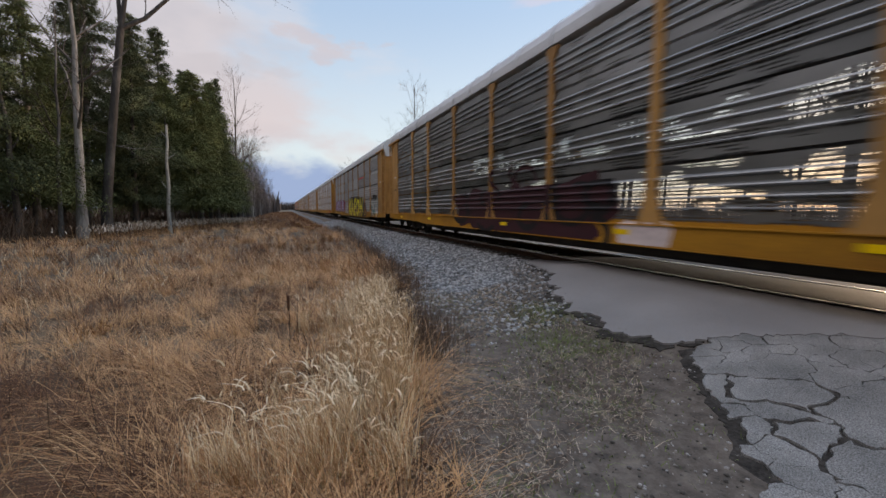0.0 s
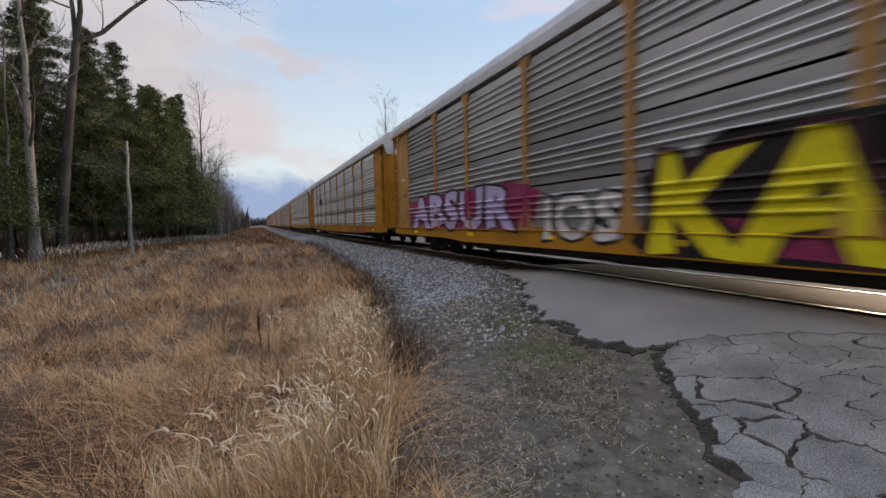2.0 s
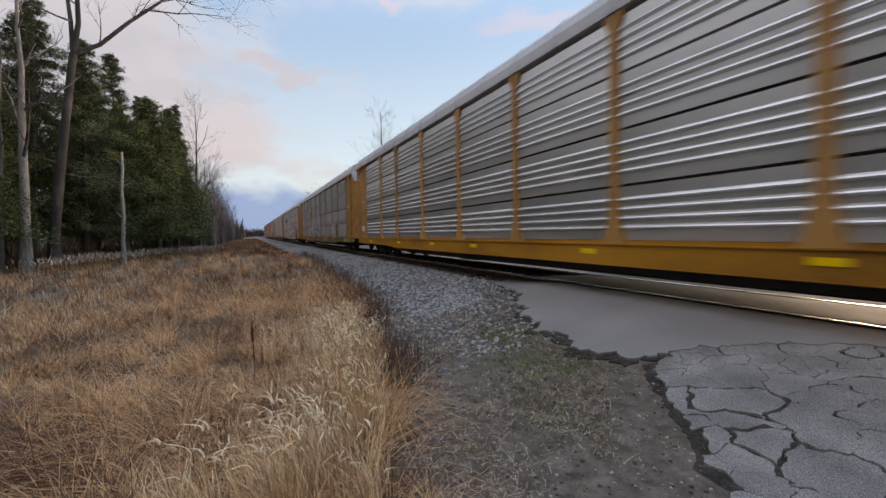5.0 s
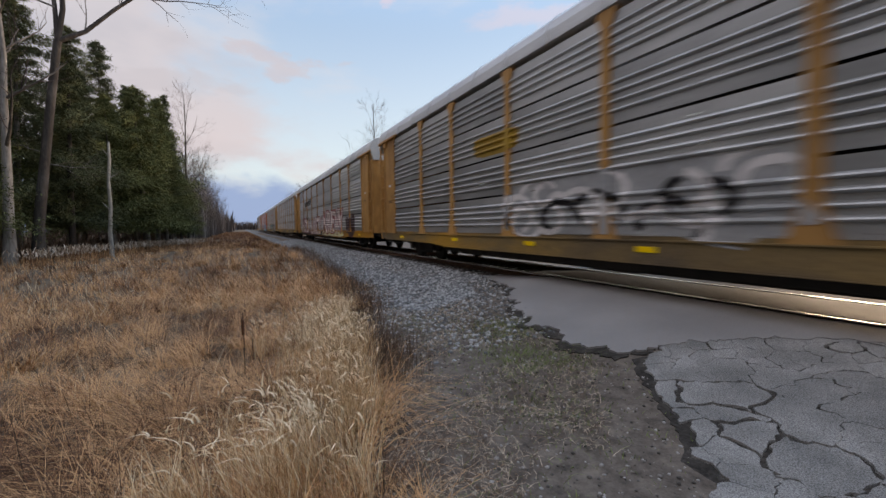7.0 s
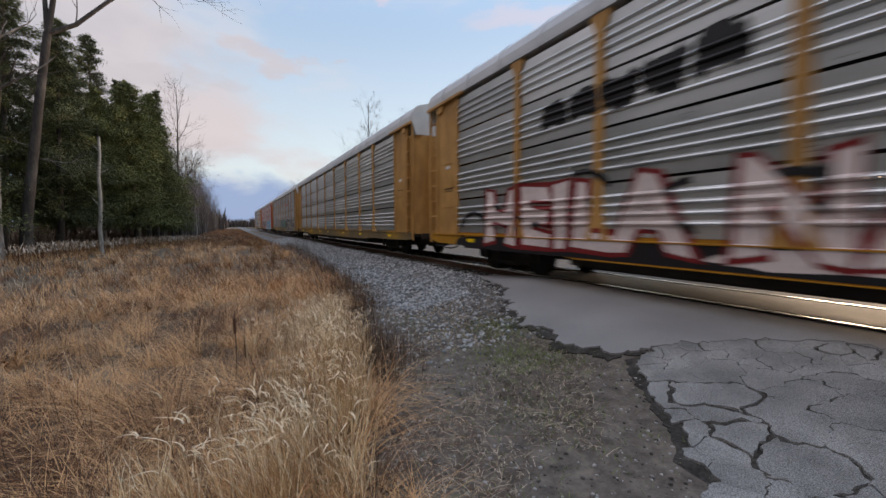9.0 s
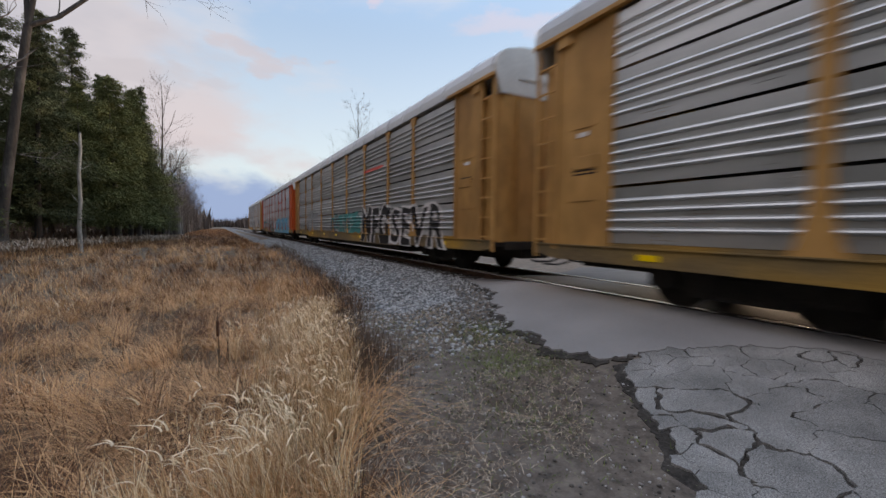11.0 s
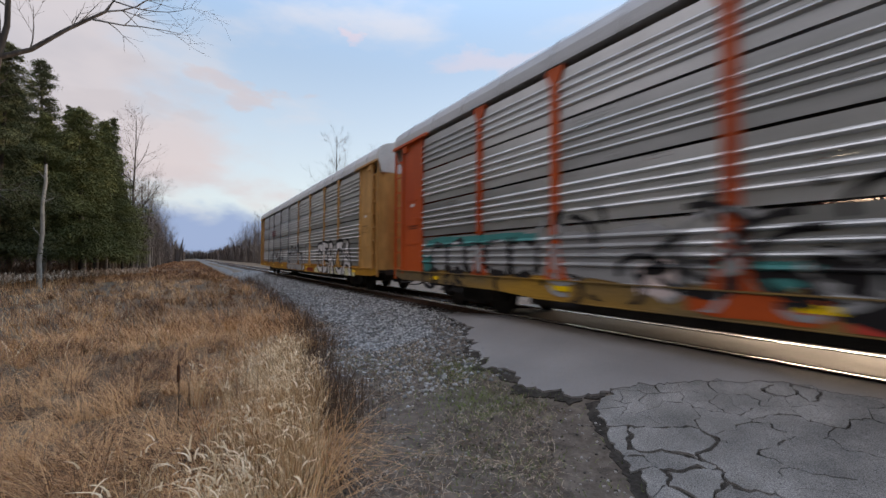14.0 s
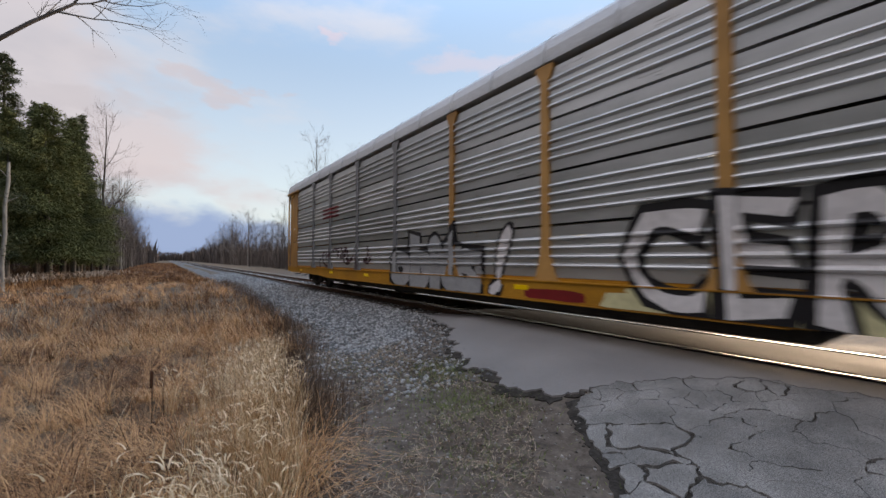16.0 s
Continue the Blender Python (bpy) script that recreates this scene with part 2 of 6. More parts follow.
M = {
    "galv": material("galvanised_steel", [(0.43, 0.445, 0.45), (0.54, 0.553, 0.558), (0.64, 0.652, 0.655)], 0.34, 0.75, 0.9, (1, 0.3, 1.2), obrand=0.35, fine=0.1, fine_scale=4, holes=(8, 19, 0.64, 0.45, 0.3), rough_var=0.04),
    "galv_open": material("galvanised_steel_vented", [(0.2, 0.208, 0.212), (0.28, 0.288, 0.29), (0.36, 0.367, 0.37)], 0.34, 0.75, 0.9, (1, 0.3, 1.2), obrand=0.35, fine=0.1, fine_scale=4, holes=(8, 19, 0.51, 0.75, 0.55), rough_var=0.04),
    "galv_dirty": material("grimy_galvanised_steel", [(0.3, 0.308, 0.314), (0.41, 0.419, 0.425), (0.5, 0.509, 0.514)], 0.42, 0.6, 0.9, (1, 0.3, 1.2), obrand=0.35, fine=0.14, fine_scale=4, holes=(8, 19, 0.65, 0.45, 0.3), rough_var=0.04),
    "galv_bright": material("galvanised_steel_clean", [(0.56, 0.575, 0.58), (0.66, 0.675, 0.68), (0.74, 0.75, 0.75)], 0.32, 0.75, 0.9, (1, 0.3, 1.2), obrand=0.25, fine=0.08, fine_scale=4, holes=(8, 19, 0.68, 0.5, 0.4), rough_var=0.04),
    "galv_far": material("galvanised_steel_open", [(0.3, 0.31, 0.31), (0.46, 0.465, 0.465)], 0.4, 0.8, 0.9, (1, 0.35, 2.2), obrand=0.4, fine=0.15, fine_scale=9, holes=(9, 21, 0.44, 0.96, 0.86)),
    "grey_post": material("dull_grey_post", [(0.13, 0.135, 0.14), (0.22, 0.225, 0.23)], 0.55, 0.2, 1.0, fine=0.15),
    "roof": material("roof_zinc", [(0.42, 0.44, 0.46), (0.55, 0.57, 0.59)], 0.5, 0.2, 0.7, (1, 0.4, 1), obrand=0.3, fine=0.08),
    "cap": material("white_roof_end", [(0.5, 0.5, 0.48), (0.62, 0.62, 0.6)], 0.55, 0.0, 1.2, fine=0.12),
    "tan": material("faded_yellow_paint", [(0.31, 0.16, 0.048), (0.42, 0.225, 0.068), (0.49, 0.27, 0.09)], 0.6, 0.0, 0.9, (1, 1, 0.6), obrand=0.3, fine=0.16, fine_scale=3.5),
    "yellow": material("yellow_sill_paint", [(0.25, 0.112, 0.012), (0.41, 0.19, 0.014), (0.47, 0.225, 0.02)], 0.55, 0.0, 0.9, (1, 0.5, 1.5), fine=0.14),
    "dirty_sill": material("grimy_sill_paint", [(0.09, 0.07, 0.05), (0.20, 0.135, 0.055), (0.40, 0.22, 0.03)], 0.6, 0.0, 0.6, (1, 0.6, 1.5), fine=0.25),
    "red": material("orange_red_paint", [(0.36, 0.05, 0.008), (0.48, 0.075, 0.01), (0.53, 0.092, 0.014)], 0.55, 0.0, 0.8, (1, 1, 0.4), obrand=0.2, fine=0.1),
    "dark": material("grimy_iron", [(0.015, 0.013, 0.012), (0.035, 0.029, 0.024)], 0.75, 0.1, 3.0, fine=0.3),
    "hose": material("black_rubber", [(0.012, 0.012, 0.012), (0.02, 0.02, 0.02)], 0.6),
    "inside": material("dark_interior", [(0.03, 0.03, 0.03), (0.05, 0.05, 0.05)], 0.8),
    "reflector": material("yellow_reflector", [(0.85, 0.55, 0.0), (0.95, 0.65, 0.02)], 0.3, fine=0.05),
    "steel": material("polished_rail", [(0.66, 0.62, 0.58), (0.8, 0.76, 0.72)], 0.26, 1.0, 2.0, (1, 0.2, 1), fine=0.06),
    "rust": material("rusty_rail_web", [(0.05, 0.026, 0.016), (0.10, 0.05, 0.03)], 0.8, 0.2, 5, fine=0.3),
    "tie": material("creosoted_wood", [(0.03, 0.024, 0.02), (0.07, 0.058, 0.05)], 0.85, 0, 3, (1, 8, 1), obrand=0.5, fine=0.3, bump=0.01),
    "stone": material("ballast_stone", [(0.1, 0.103, 0.105), (0.195, 0.2, 0.201), (0.38, 0.384, 0.38)], 0.85, 0, 6, island=0.6, fine=0.25, fine_scale=60),
    "ballast": material("ballast_bed", [(0.065, 0.066, 0.066), (0.13, 0.132, 0.132), (0.2, 0.202, 0.2)], 0.9, 0, 9, fine=0.5, fine_scale=22, bump=0.05, bump_scale=20),
    "patch": material("smooth_asphalt", [(0.17, 0.16, 0.155), (0.235, 0.222, 0.214)], 0.75, 0, 0.8, fine=0.12, fine_scale=90, bump=0.004, bump_scale=120, rough_var=0.08),
    "slab": material("weathered_asphalt", [(0.125, 0.122, 0.116), (0.185, 0.178, 0.168), (0.25, 0.241, 0.228)], 0.85, 0, 2.2, obrand=0.1, fine=0.7, fine_scale=130, bump=0.004, bump_scale=120),
    "crack": material("damp_dirt", [(0.027, 0.024, 0.021), (0.065, 0.057, 0.05)], 0.95, 0, 6, fine=0.4, bump=0.02, spec=0.1),
    "infill": material("worn_crossing_asphalt", [(0.06, 0.055, 0.052), (0.095, 0.088, 0.084)], 0.6, 0, 0.9, (1, 0.4, 1), fine=0.2, fine_scale=40, rough_var=0.06),
    "wet": material("wet_road", [(0.06, 0.058, 0.056), (0.095, 0.092, 0.09)], 0.66, 0, 0.9, fine=0.2, rough_var=0.08, spec=0.12),
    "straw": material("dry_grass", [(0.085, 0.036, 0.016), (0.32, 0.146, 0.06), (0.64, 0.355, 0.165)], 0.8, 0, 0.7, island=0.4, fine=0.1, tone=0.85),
    "plume": material("cream_seed_heads", [(0.56, 0.39, 0.22), (0.82, 0.63, 0.42)], 0.8, 0, 2.0, island=0.6, fine=0.1),
    "pebble": material("verge_pebbles", [(0.06, 0.052, 0.045), (0.13, 0.115, 0.1), (0.34, 0.32, 0.3)], 0.9, 0, 6, island=0.8, fine=0.2, fine_scale=60),
    "straw_pale": material("pale_dry_grass", [(0.42, 0.235, 0.105), (0.74, 0.49, 0.245), (0.9, 0.7, 0.45)], 0.7, 0, 0.5, island=0.8, fine=0.1),
    "weed": material("brown_weed", [(0.07, 0.042, 0.026), (0.13, 0.08, 0.05)], 0.85, 0, 1, island=0.8),
    "thatch": material("dead_thatch", [(0.055, 0.033, 0.02), (0.12, 0.073, 0.043), (0.19, 0.12, 0.073), (0.55, 0.44, 0.33)], 0.9, 0, 1.2, island=0.74),
    "green": material("short_green_grass", [(0.06, 0.08, 0.018), (0.11, 0.15, 0.03), (0.17, 0.21, 0.055)], 0.8, 0, 1.2, island=0.8),
    "reed": material("pale_reed_heads", [(0.26, 0.17, 0.11), (0.42, 0.31, 0.22), (0.56, 0.45, 0.35)], 0.9, 0, 1, island=0.8),
    "cattail": material("cattail_head", [(0.07, 0.03, 0.016), (0.13, 0.06, 0.032)], 0.9, 0, 20),
    "bark": material("grey_bark", [(0.04, 0.032, 0.027), (0.095, 0.08, 0.069), (0.2, 0.178, 0.158)], 0.9, 0, 2.2, (1, 1, 0.25), obrand=0.5, fine=0.35, fine_scale=12),
    "pale_bark": material("pale_dead_bark", [(0.2, 0.18, 0.155), (0.36, 0.33, 0.29)], 0.85, 0, 2.2, (1, 1, 0.3), fine=0.3, fine_scale=9),
    "twig": material("bare_twigs", [(0.045, 0.034, 0.03), (0.095, 0.075, 0.066)], 0.9, 0, 0.2, island=0.6, obrand=0.0),
    "leaf": material("cedar_foliage", [(0.04, 0.046, 0.025), (0.078, 0.088, 0.044), (0.12, 0.127, 0.064)], 0.85, 0, 0.45, island=0.16, fine=0.2, spec=0.15),
    "leaf_b": material("olive_cedar_foliage", [(0.05, 0.056, 0.025), (0.1, 0.11, 0.042), (0.155, 0.16, 0.066)], 0.85, 0, 0.45, island=0.16, fine=0.2, spec=0.15),
}


def paint(name, rgb, rough=0.5):
    return material(name, [tuple(c * 0.78 for c in rgb), rgb], rough, 0, 1.6, fine=0.12, fine_scale=11)


M.update({
    "white": paint("white_spray_paint", (0.72, 0.7, 0.7)), "black": paint("black_spray_paint", (0.012, 0.011, 0.013)),
    "lemon": paint("yellow_spray_paint", (0.78, 0.68, 0.02)), "purple": paint("lilac_spray_paint", (0.55, 0.46, 0.72)),
    "magenta": paint("magenta_spray_paint", (0.30, 0.035, 0.11)), "maroon": paint("maroon_spray_paint", (0.05, 0.014, 0.02)),
    "crimson": paint("dark_red_spray_paint", (0.22, 0.014, 0.016)), "sky": paint("light_blue_spray_paint", (0.14, 0.40, 0.56)),
    "teal": paint("teal_spray_paint", (0.05, 0.26, 0.25)), "silver": paint("silver_spray_paint", (0.36, 0.37, 0.38), 0.4),
    "ash": paint("grey_spray_paint", (0.16, 0.163, 0.168)), "rose": paint("pinkish_white_paint", (0.74, 0.63, 0.61)),
    "scarlet": paint("red_stripe_paint", (0.55, 0.06, 0.04)), "gold": paint("gold_paint", (0.4, 0.25, 0.03)), "cream": paint("cream_spray_paint", (0.66, 0.62, 0.36)),
})


# ---- helpers ----
def mesh_np(name, verts, faces, mats, smooth=False, face_mats=None):
    """A mesh from arrays: verts (n, 3), faces a list of integer arrays, each (k, 3) or (k, 4)."""
    me = bpy.data.meshes.new(name)
    verts = np.asarray(verts, np.float32)
    faces = [np.asarray(f, np.int32) for f in faces if len(f)]
    me.vertices.add(len(verts)); me.vertices.foreach_set("co", verts.ravel())
    loops = np.concatenate([f.ravel() for f in faces])
    sizes = np.concatenate([np.full(len(f), f.shape[1], np.int32) for f in faces])
    me.loops.add(len(loops)); me.loops.foreach_set("vertex_index", loops)
    me.polygons.add(len(sizes))
    me.polygons.foreach_set("loop_start", np.concatenate([[0], np.cumsum(sizes)[:-1]]).astype(np.int32))
    if smooth:
        me.polygons.foreach_set("use_smooth", np.ones(len(sizes), bool))
    for mt in (mats if isinstance(mats, (list, tuple)) else [mats]):
        me.materials.append(mt)
    if face_mats is not None:
        me.polygons.foreach_set("material_index", np.asarray(face_mats, np.int32))
    me.update(calc_edges=True)
    me.validate()
    return me


def bm_mesh(name, bm, mt, smooth=False):
    bmesh.ops.recalc_face_normals(bm, faces=bm.faces)
    me = bpy.data.meshes.new(name)
    bm.to_mesh(me)
    bm.free()
    if mt:
        me.materials.append(mt)
    if smooth:
        me.polygons.foreach_set("use_smooth", np.ones(len(me.polygons), bool))
    return me


def put(name, me, parent=None, m=None, mt=None, label=""):
    """Link one mesh object, under a thing or a part; mt replaces the mesh's material on this object alone."""
    ob = new(name, me)
    ob.parent = parent
    if m is not None:
        ob.matrix_basis = m
    if mt is not None:
        ob.material_slots[0].link = "OBJECT"
        ob.material_slots[0].material = mt
    return tagged(ob, label)


def box(bm, x0, x1, y0, y1, z0, z1, bev=0.0):
    vs = [bm.verts.new((x, y, z)) for x in (x0, x1) for y in (y0, y1) for z in (z0, z1)]
    fs = [bm.faces.new([vs[i] for i in q]) for q in ((0, 1, 3, 2), (4, 6, 7, 5), (0, 4, 5, 1), (2, 3, 7, 6), (0, 2, 6, 4), (1, 5, 7, 3))]
    if bev:
        bmesh.ops.bevel(bm, geom=list({e for f in fs for e in f.edges}), offset=bev, segments=2, affect="EDGES", profile=0.5)
    return bm


def prism(bm, pts, axis, a, b):
    """Extrude a closed outline along an axis: 'x' takes (y, z), 'y' takes (x, z), 'z' takes (x, y)."""
    def at(p, s):
        return {"x": (s, p[0], p[1]), "y": (p[0], s, p[1]), "z": (p[0], p[1], s)}[axis]
    lo, hi = [bm.verts.new(at(p, a)) for p in pts], [bm.verts.new(at(p, b)) for p in pts]
    n = len(pts)
    bm.faces.new(lo); bm.faces.new(hi[::-1])
    for i in range(n):
        bm.faces.new([lo[i], hi[i], hi[(i + 1) % n], lo[(i + 1) % n]])
    return bm


def tube(paths, sides=6):
    """Verts and quads of round tubes; each path is a list of (x, y, z, radius)."""
    V, F, off = [], [], 0
    ang = np.linspace(0, 2 * np.pi, sides, endpoint=False)
    for path in paths:
        p = np.asarray(path, float)
        d = np.gradient(p[:, :3], axis=0)
        d /= np.linalg.norm(d, axis=1, keepdims=True) + 1e-9
        ref = np.where(np.abs(d[:, 2:3]) > 0.9, [[1.0, 0, 0]], [[0, 0, 1.0]])
        u = np.cross(d, ref); u /= np.linalg.norm(u, axis=1, keepdims=True) + 1e-9
        w = np.cross(d, u)
        ring = p[:, None, :3] + p[:, None, 3:4] * (u[:, None] * np.cos(ang)[None, :, None] + w[:, None] * np.sin(ang)[None, :, None])
        V.append(ring.reshape(-1, 3))
        k = len(p)
        i, j = np.meshgrid(np.arange(k - 1), np.arange(sides), indexing="ij")
        a = off + i * sides + j; b = off + i * sides + (j + 1) % sides
        F.append(np.stack([a, b, b + sides, a + sides], -1).reshape(-1, 4))
        off += k * sides
    return np.concatenate(V), np.concatenate(F)


def smooth(a, b, x):
    t = np.clip((np.asarray(x, float) - a) / (b - a), 0, 1)
    return t * t * (3 - 2 * t)


rng = np.random.default_rng(7)
TRACK = 7.0


def wobble(x, y, s, seed=0.0):
    return (np.sin(x * s + 1.3 * np.sin(y * s * 0.7 + seed)) + np.sin(y * s * 1.31 + 2.1 + seed + 0.8 * np.sin(x * s * 0.9))) * 0.5


def grass_edge(y):
    """The x at which the tall grass ends and the stony verge begins."""
    y = np.asarray(y, float)
    return np.where(y < 11, 0.8 + 0.2 * (y - 2), 2.6 + 0.06 * np.minimum(y - 11, 15)) + 0.12 * np.sin(y * 1.7) + 0.07 * np.sin(y * 4.1)


def ground_z(x, y):
    x, y = np.asarray(x, float), np.asarray(y, float)
    bed = -0.55 + 0.33 * smooth(3.0, 5.4, x) - 0.3 * smooth(8.8, 11.5, x)
    road = -0.46 + 0.425 * smooth(2.5, 5.9, x) - 0.12 * smooth(8.4, 14, x)
    w = 1 - smooth(6.5, 9.6, y + 0.25 * (5.5 - x))
    w = w * smooth(1.2, 3.0, x)
    z = bed * (1 - w) + road * w
    return z + 0.03 * wobble(x, y, 1.1) * (1 - smooth(2.6, 3.4, x)) + 0.06 * wobble(x, y, 0.23, 2) * (1 - smooth(1.5, 3, x))


# ---- ground ----
def stretched(lo, hi, fine_lo, fine_hi, step, n):
    core = np.arange(fine_lo, fine_hi + 1e-6, step)
    a = fine_lo - np.geomspace(step, fine_lo - lo, n)[::-1]
    b = fine_hi + np.geomspace(step, hi - fine_hi, n)
    return np.concatenate([a, core, b])


def build_ground():
    xs, ys = stretched(-1500, 1500, -12, 16, 0.25, 28), stretched(-1500, 1500, -6, 30, 0.25, 30)
    X, Y = np.meshgrid(xs, ys, indexing="ij")
    Z = ground_z(X, Y)
    # the ground lies lower under the paved crossing and the ballast
    Z -= 0.02 * smooth(2.0, 3.0, X) * (1 - smooth(14, 16, X))
    nx, ny = X.shape
    i, j = np.meshgrid(np.arange(nx - 1), np.arange(ny - 1), indexing="ij")
    a = i * ny + j
    F = np.stack([a, a + ny, a + ny + 1, a + 1], -1).reshape(-1, 4)
    m = material("earth", [(0.055, 0.038, 0.024), (0.11, 0.075, 0.045), (0.17, 0.12, 0.075)], 0.95, 0, 1.1, fine=0.4, fine_scale=18, bump=0.012, bump_scale=45)
    nt = m.node_tree
    me = mesh_np("ground", np.stack([X, Y, Z], -1).reshape(-1, 3), [F], m, smooth=True)
    # verge mask: stones, mud and thatch instead of soil under tall grass
    at = me.attributes.new("verge", "FLOAT", "POINT")
    d = X - grass_edge(Y)
    at.data.foreach_set("value", (smooth(-0.25, 0.35, d) * (1 - smooth(40, 80, Y))).astype(np.float32).ravel())
    an = nt.nodes.new("ShaderNodeAttribute"); an.attribute_name = "verge"
    p = nt.nodes["Principled BSDF"]
    base = p.inputs["Base Color"].links[0].from_socket
    co = nt.nodes.new("ShaderNodeTexCoord")
    n = nt.nodes.new("ShaderNodeTexNoise"); n.inputs["Scale"].default_value, n.inputs["Detail"].default_value, n.inputs["Roughness"].default_value = 6.0, 12.0, 0.72
    nt.links.new(co.outputs["Object"], n.inputs["Vector"])
    r = nt.nodes.new("ShaderNodeValToRGB")
    r.color_ramp.elements[0].position, r.color_ramp.elements[0].color = 0.36, (0.055, 0.044, 0.036, 1)
    r.color_ramp.elements[1].position, r.color_ramp.elements[1].color = 0.68, (0.19, 0.155, 0.125, 1)
    nt.links.new(n.outputs["Fac"], r.inputs[0])
    mx = nt.nodes.new("ShaderNodeMix"); mx.data_type = "RGBA"
    nt.links.new(an.outputs["Fac"], mx.inputs["Factor"]); nt.links.new(base, mx.inputs["A"]); nt.links.new(r.outputs[0], mx.inputs["B"])
    nt.links.new(mx.outputs["Result"], p.inputs["Base Color"])
    tagged(put("ground", me), "brown soil and stony verge beside the railway", "ground", kind="structure")


build_ground()


def strip_sheet(name, outline, mt, lift, step=0.2, label="", category="", thick=0.05, parent=None, jag=0.0):
    """A paved sheet within an outline (x, y), following the ground, with a broken rim."""
    pts = []
    n = len(outline)
    for i in range(n):
        a, b = np.array(outline[i][:2]), np.array(outline[(i + 1) % n][:2])
        k = max(1, int(np.linalg.norm(b - a) / 0.04)) if len(outline[i]) > 2 else max(1, int(np.linalg.norm(b - a) / 0.6))
        nrm = np.array([-(b - a)[1], (b - a)[0]]); nrm /= np.linalg.norm(nrm) + 1e-9
        for q in range(k):
            p = a + (b - a) * q / k
            if len(outline[i]) > 2:
                p = p + nrm * jag * (1.5 * noise.fractal((p[0] * 3.0, p[1] * 3.0, 1.7), 0.6, 2.2, 4) + 0.22 * noise.fractal((p[0] * 13.0, p[1] * 13.0, 4.1), 0.6, 2.2, 3))
            pts.append(p)
    bm = bmesh.new()
    vs = [bm.verts.new((p[0], p[1], 0)) for p in pts]
    bm.faces.new(vs)
    x0, x1 = min(p[0] for p in pts), max(p[0] for p in pts)
    y0, y1 = min(p[1] for p in pts), max(p[1] for p in pts)
    for x in np.arange(x0 + step, x1, max(step, (x1 - x0) / 40)):
        bmesh.ops.bisect_plane(bm, geom=bm.verts[:] + bm.edges[:] + bm.faces[:], plane_co=(x, 0, 0), plane_no=(1, 0, 0))
    for y in np.arange(y0 + step, y1, max(step, (y1 - y0) / 30)):
        bmesh.ops.bisect_plane(bm, geom=bm.verts[:] + bm.edges[:] + bm.faces[:], plane_co=(0, y, 0), plane_no=(0, 1, 0))
    ex = bmesh.ops.extrude_face_region(bm, geom=bm.faces[:])
    top = {v for v in ex["geom"] if isinstance(v, bmesh.types.BMVert)}
    for v in bm.verts:
        v.co.z = float(ground_z(v.co.x, v.co.y)) + (lift if v in top else lift - thick - 0.05)
    return tagged(put(name, bm_mesh(name, bm, mt), parent), label, category, kind="structure" if not parent else "")


# the crossing: old cracked asphalt in slabs, a newer smooth strip along the track, the wet road beyond
PATCH = [(5.62, 8.95), (5.1, 7.6, 1), (4.75, 6.7, 1), (4.5, 6.2, 1), (4.05, 5.4, 1), (3.78, 4.75, 1), (3.95, 4.35, 1), (3.66, 3.95, 1), (3.72, 3.3, 1), (3.92, 3.06, 1),
         (4.35, 2.9, 1), (4.85, 2.55, 1), (5.15, 2.2, 1), (5.45, 1.6, 1), (5.6, 0.5, 1), (5.7, -1.5, 1), (5.8, -12.0), (6.16, -12.0), (6.16, 8.95)]
road = strip_sheet("road", [(1.2, -12.0), (1.35, -2.0), (2.2, 1.1, 1), (3.0, 2.1, 1), (3.75, 3.0, 1), (4.9, 2.5), (5.5, 1.5), (5.75, -12.0)], M["crack"], -0.012, jag=0.05,
                   label="dark dirt bed of the old cracked road", category="road")
strip_sheet("road_fringe", [(p[0] - 0.14 if p[1] > 3.0 else p[0], p[1] + (0.02 if p[1] > 3.2 else -0.03 if p[0] < 4.6 else 0.04), 1) if len(p) > 2 else p for p in PATCH], M["crack"], -0.005,
            label="dark crumbling rim of the asphalt strip", category="road", jag=0.13)
smooth_road = strip_sheet("road_patch", PATCH, M["patch"], 0.016, label="smooth grey asphalt strip at the railway crossing", category="road", jag=0.11)
strip_sheet("crossing_infill", [(6.37, -12.0), (7.63, -12.0), (7.63, 8.9), (6.37, 8.9)], M["infill"], 0.03, label="asphalt infill between the rails", category="road")
strip_sheet("far_road", [(7.86, -14.0), (40.0, -30.0), (40.0, 2.0), (14.0, 13.0), (7.86, 9.2)], M["wet"], 0.012, step=0.8, label="wet shining road beyond the track", category="road")


def clip_poly(poly, p, nrm):
    out = []
    for i in range(len(poly)):
        a, b = poly[i], poly[(i + 1) % len(poly)]
        da, db = np.dot(a - p, nrm), np.dot(b - p, nrm)
        if da <= 0:
            out.append(a)
        if da * db < 0:
            out.append(a + (b - a) * da / (da - db))
    return out


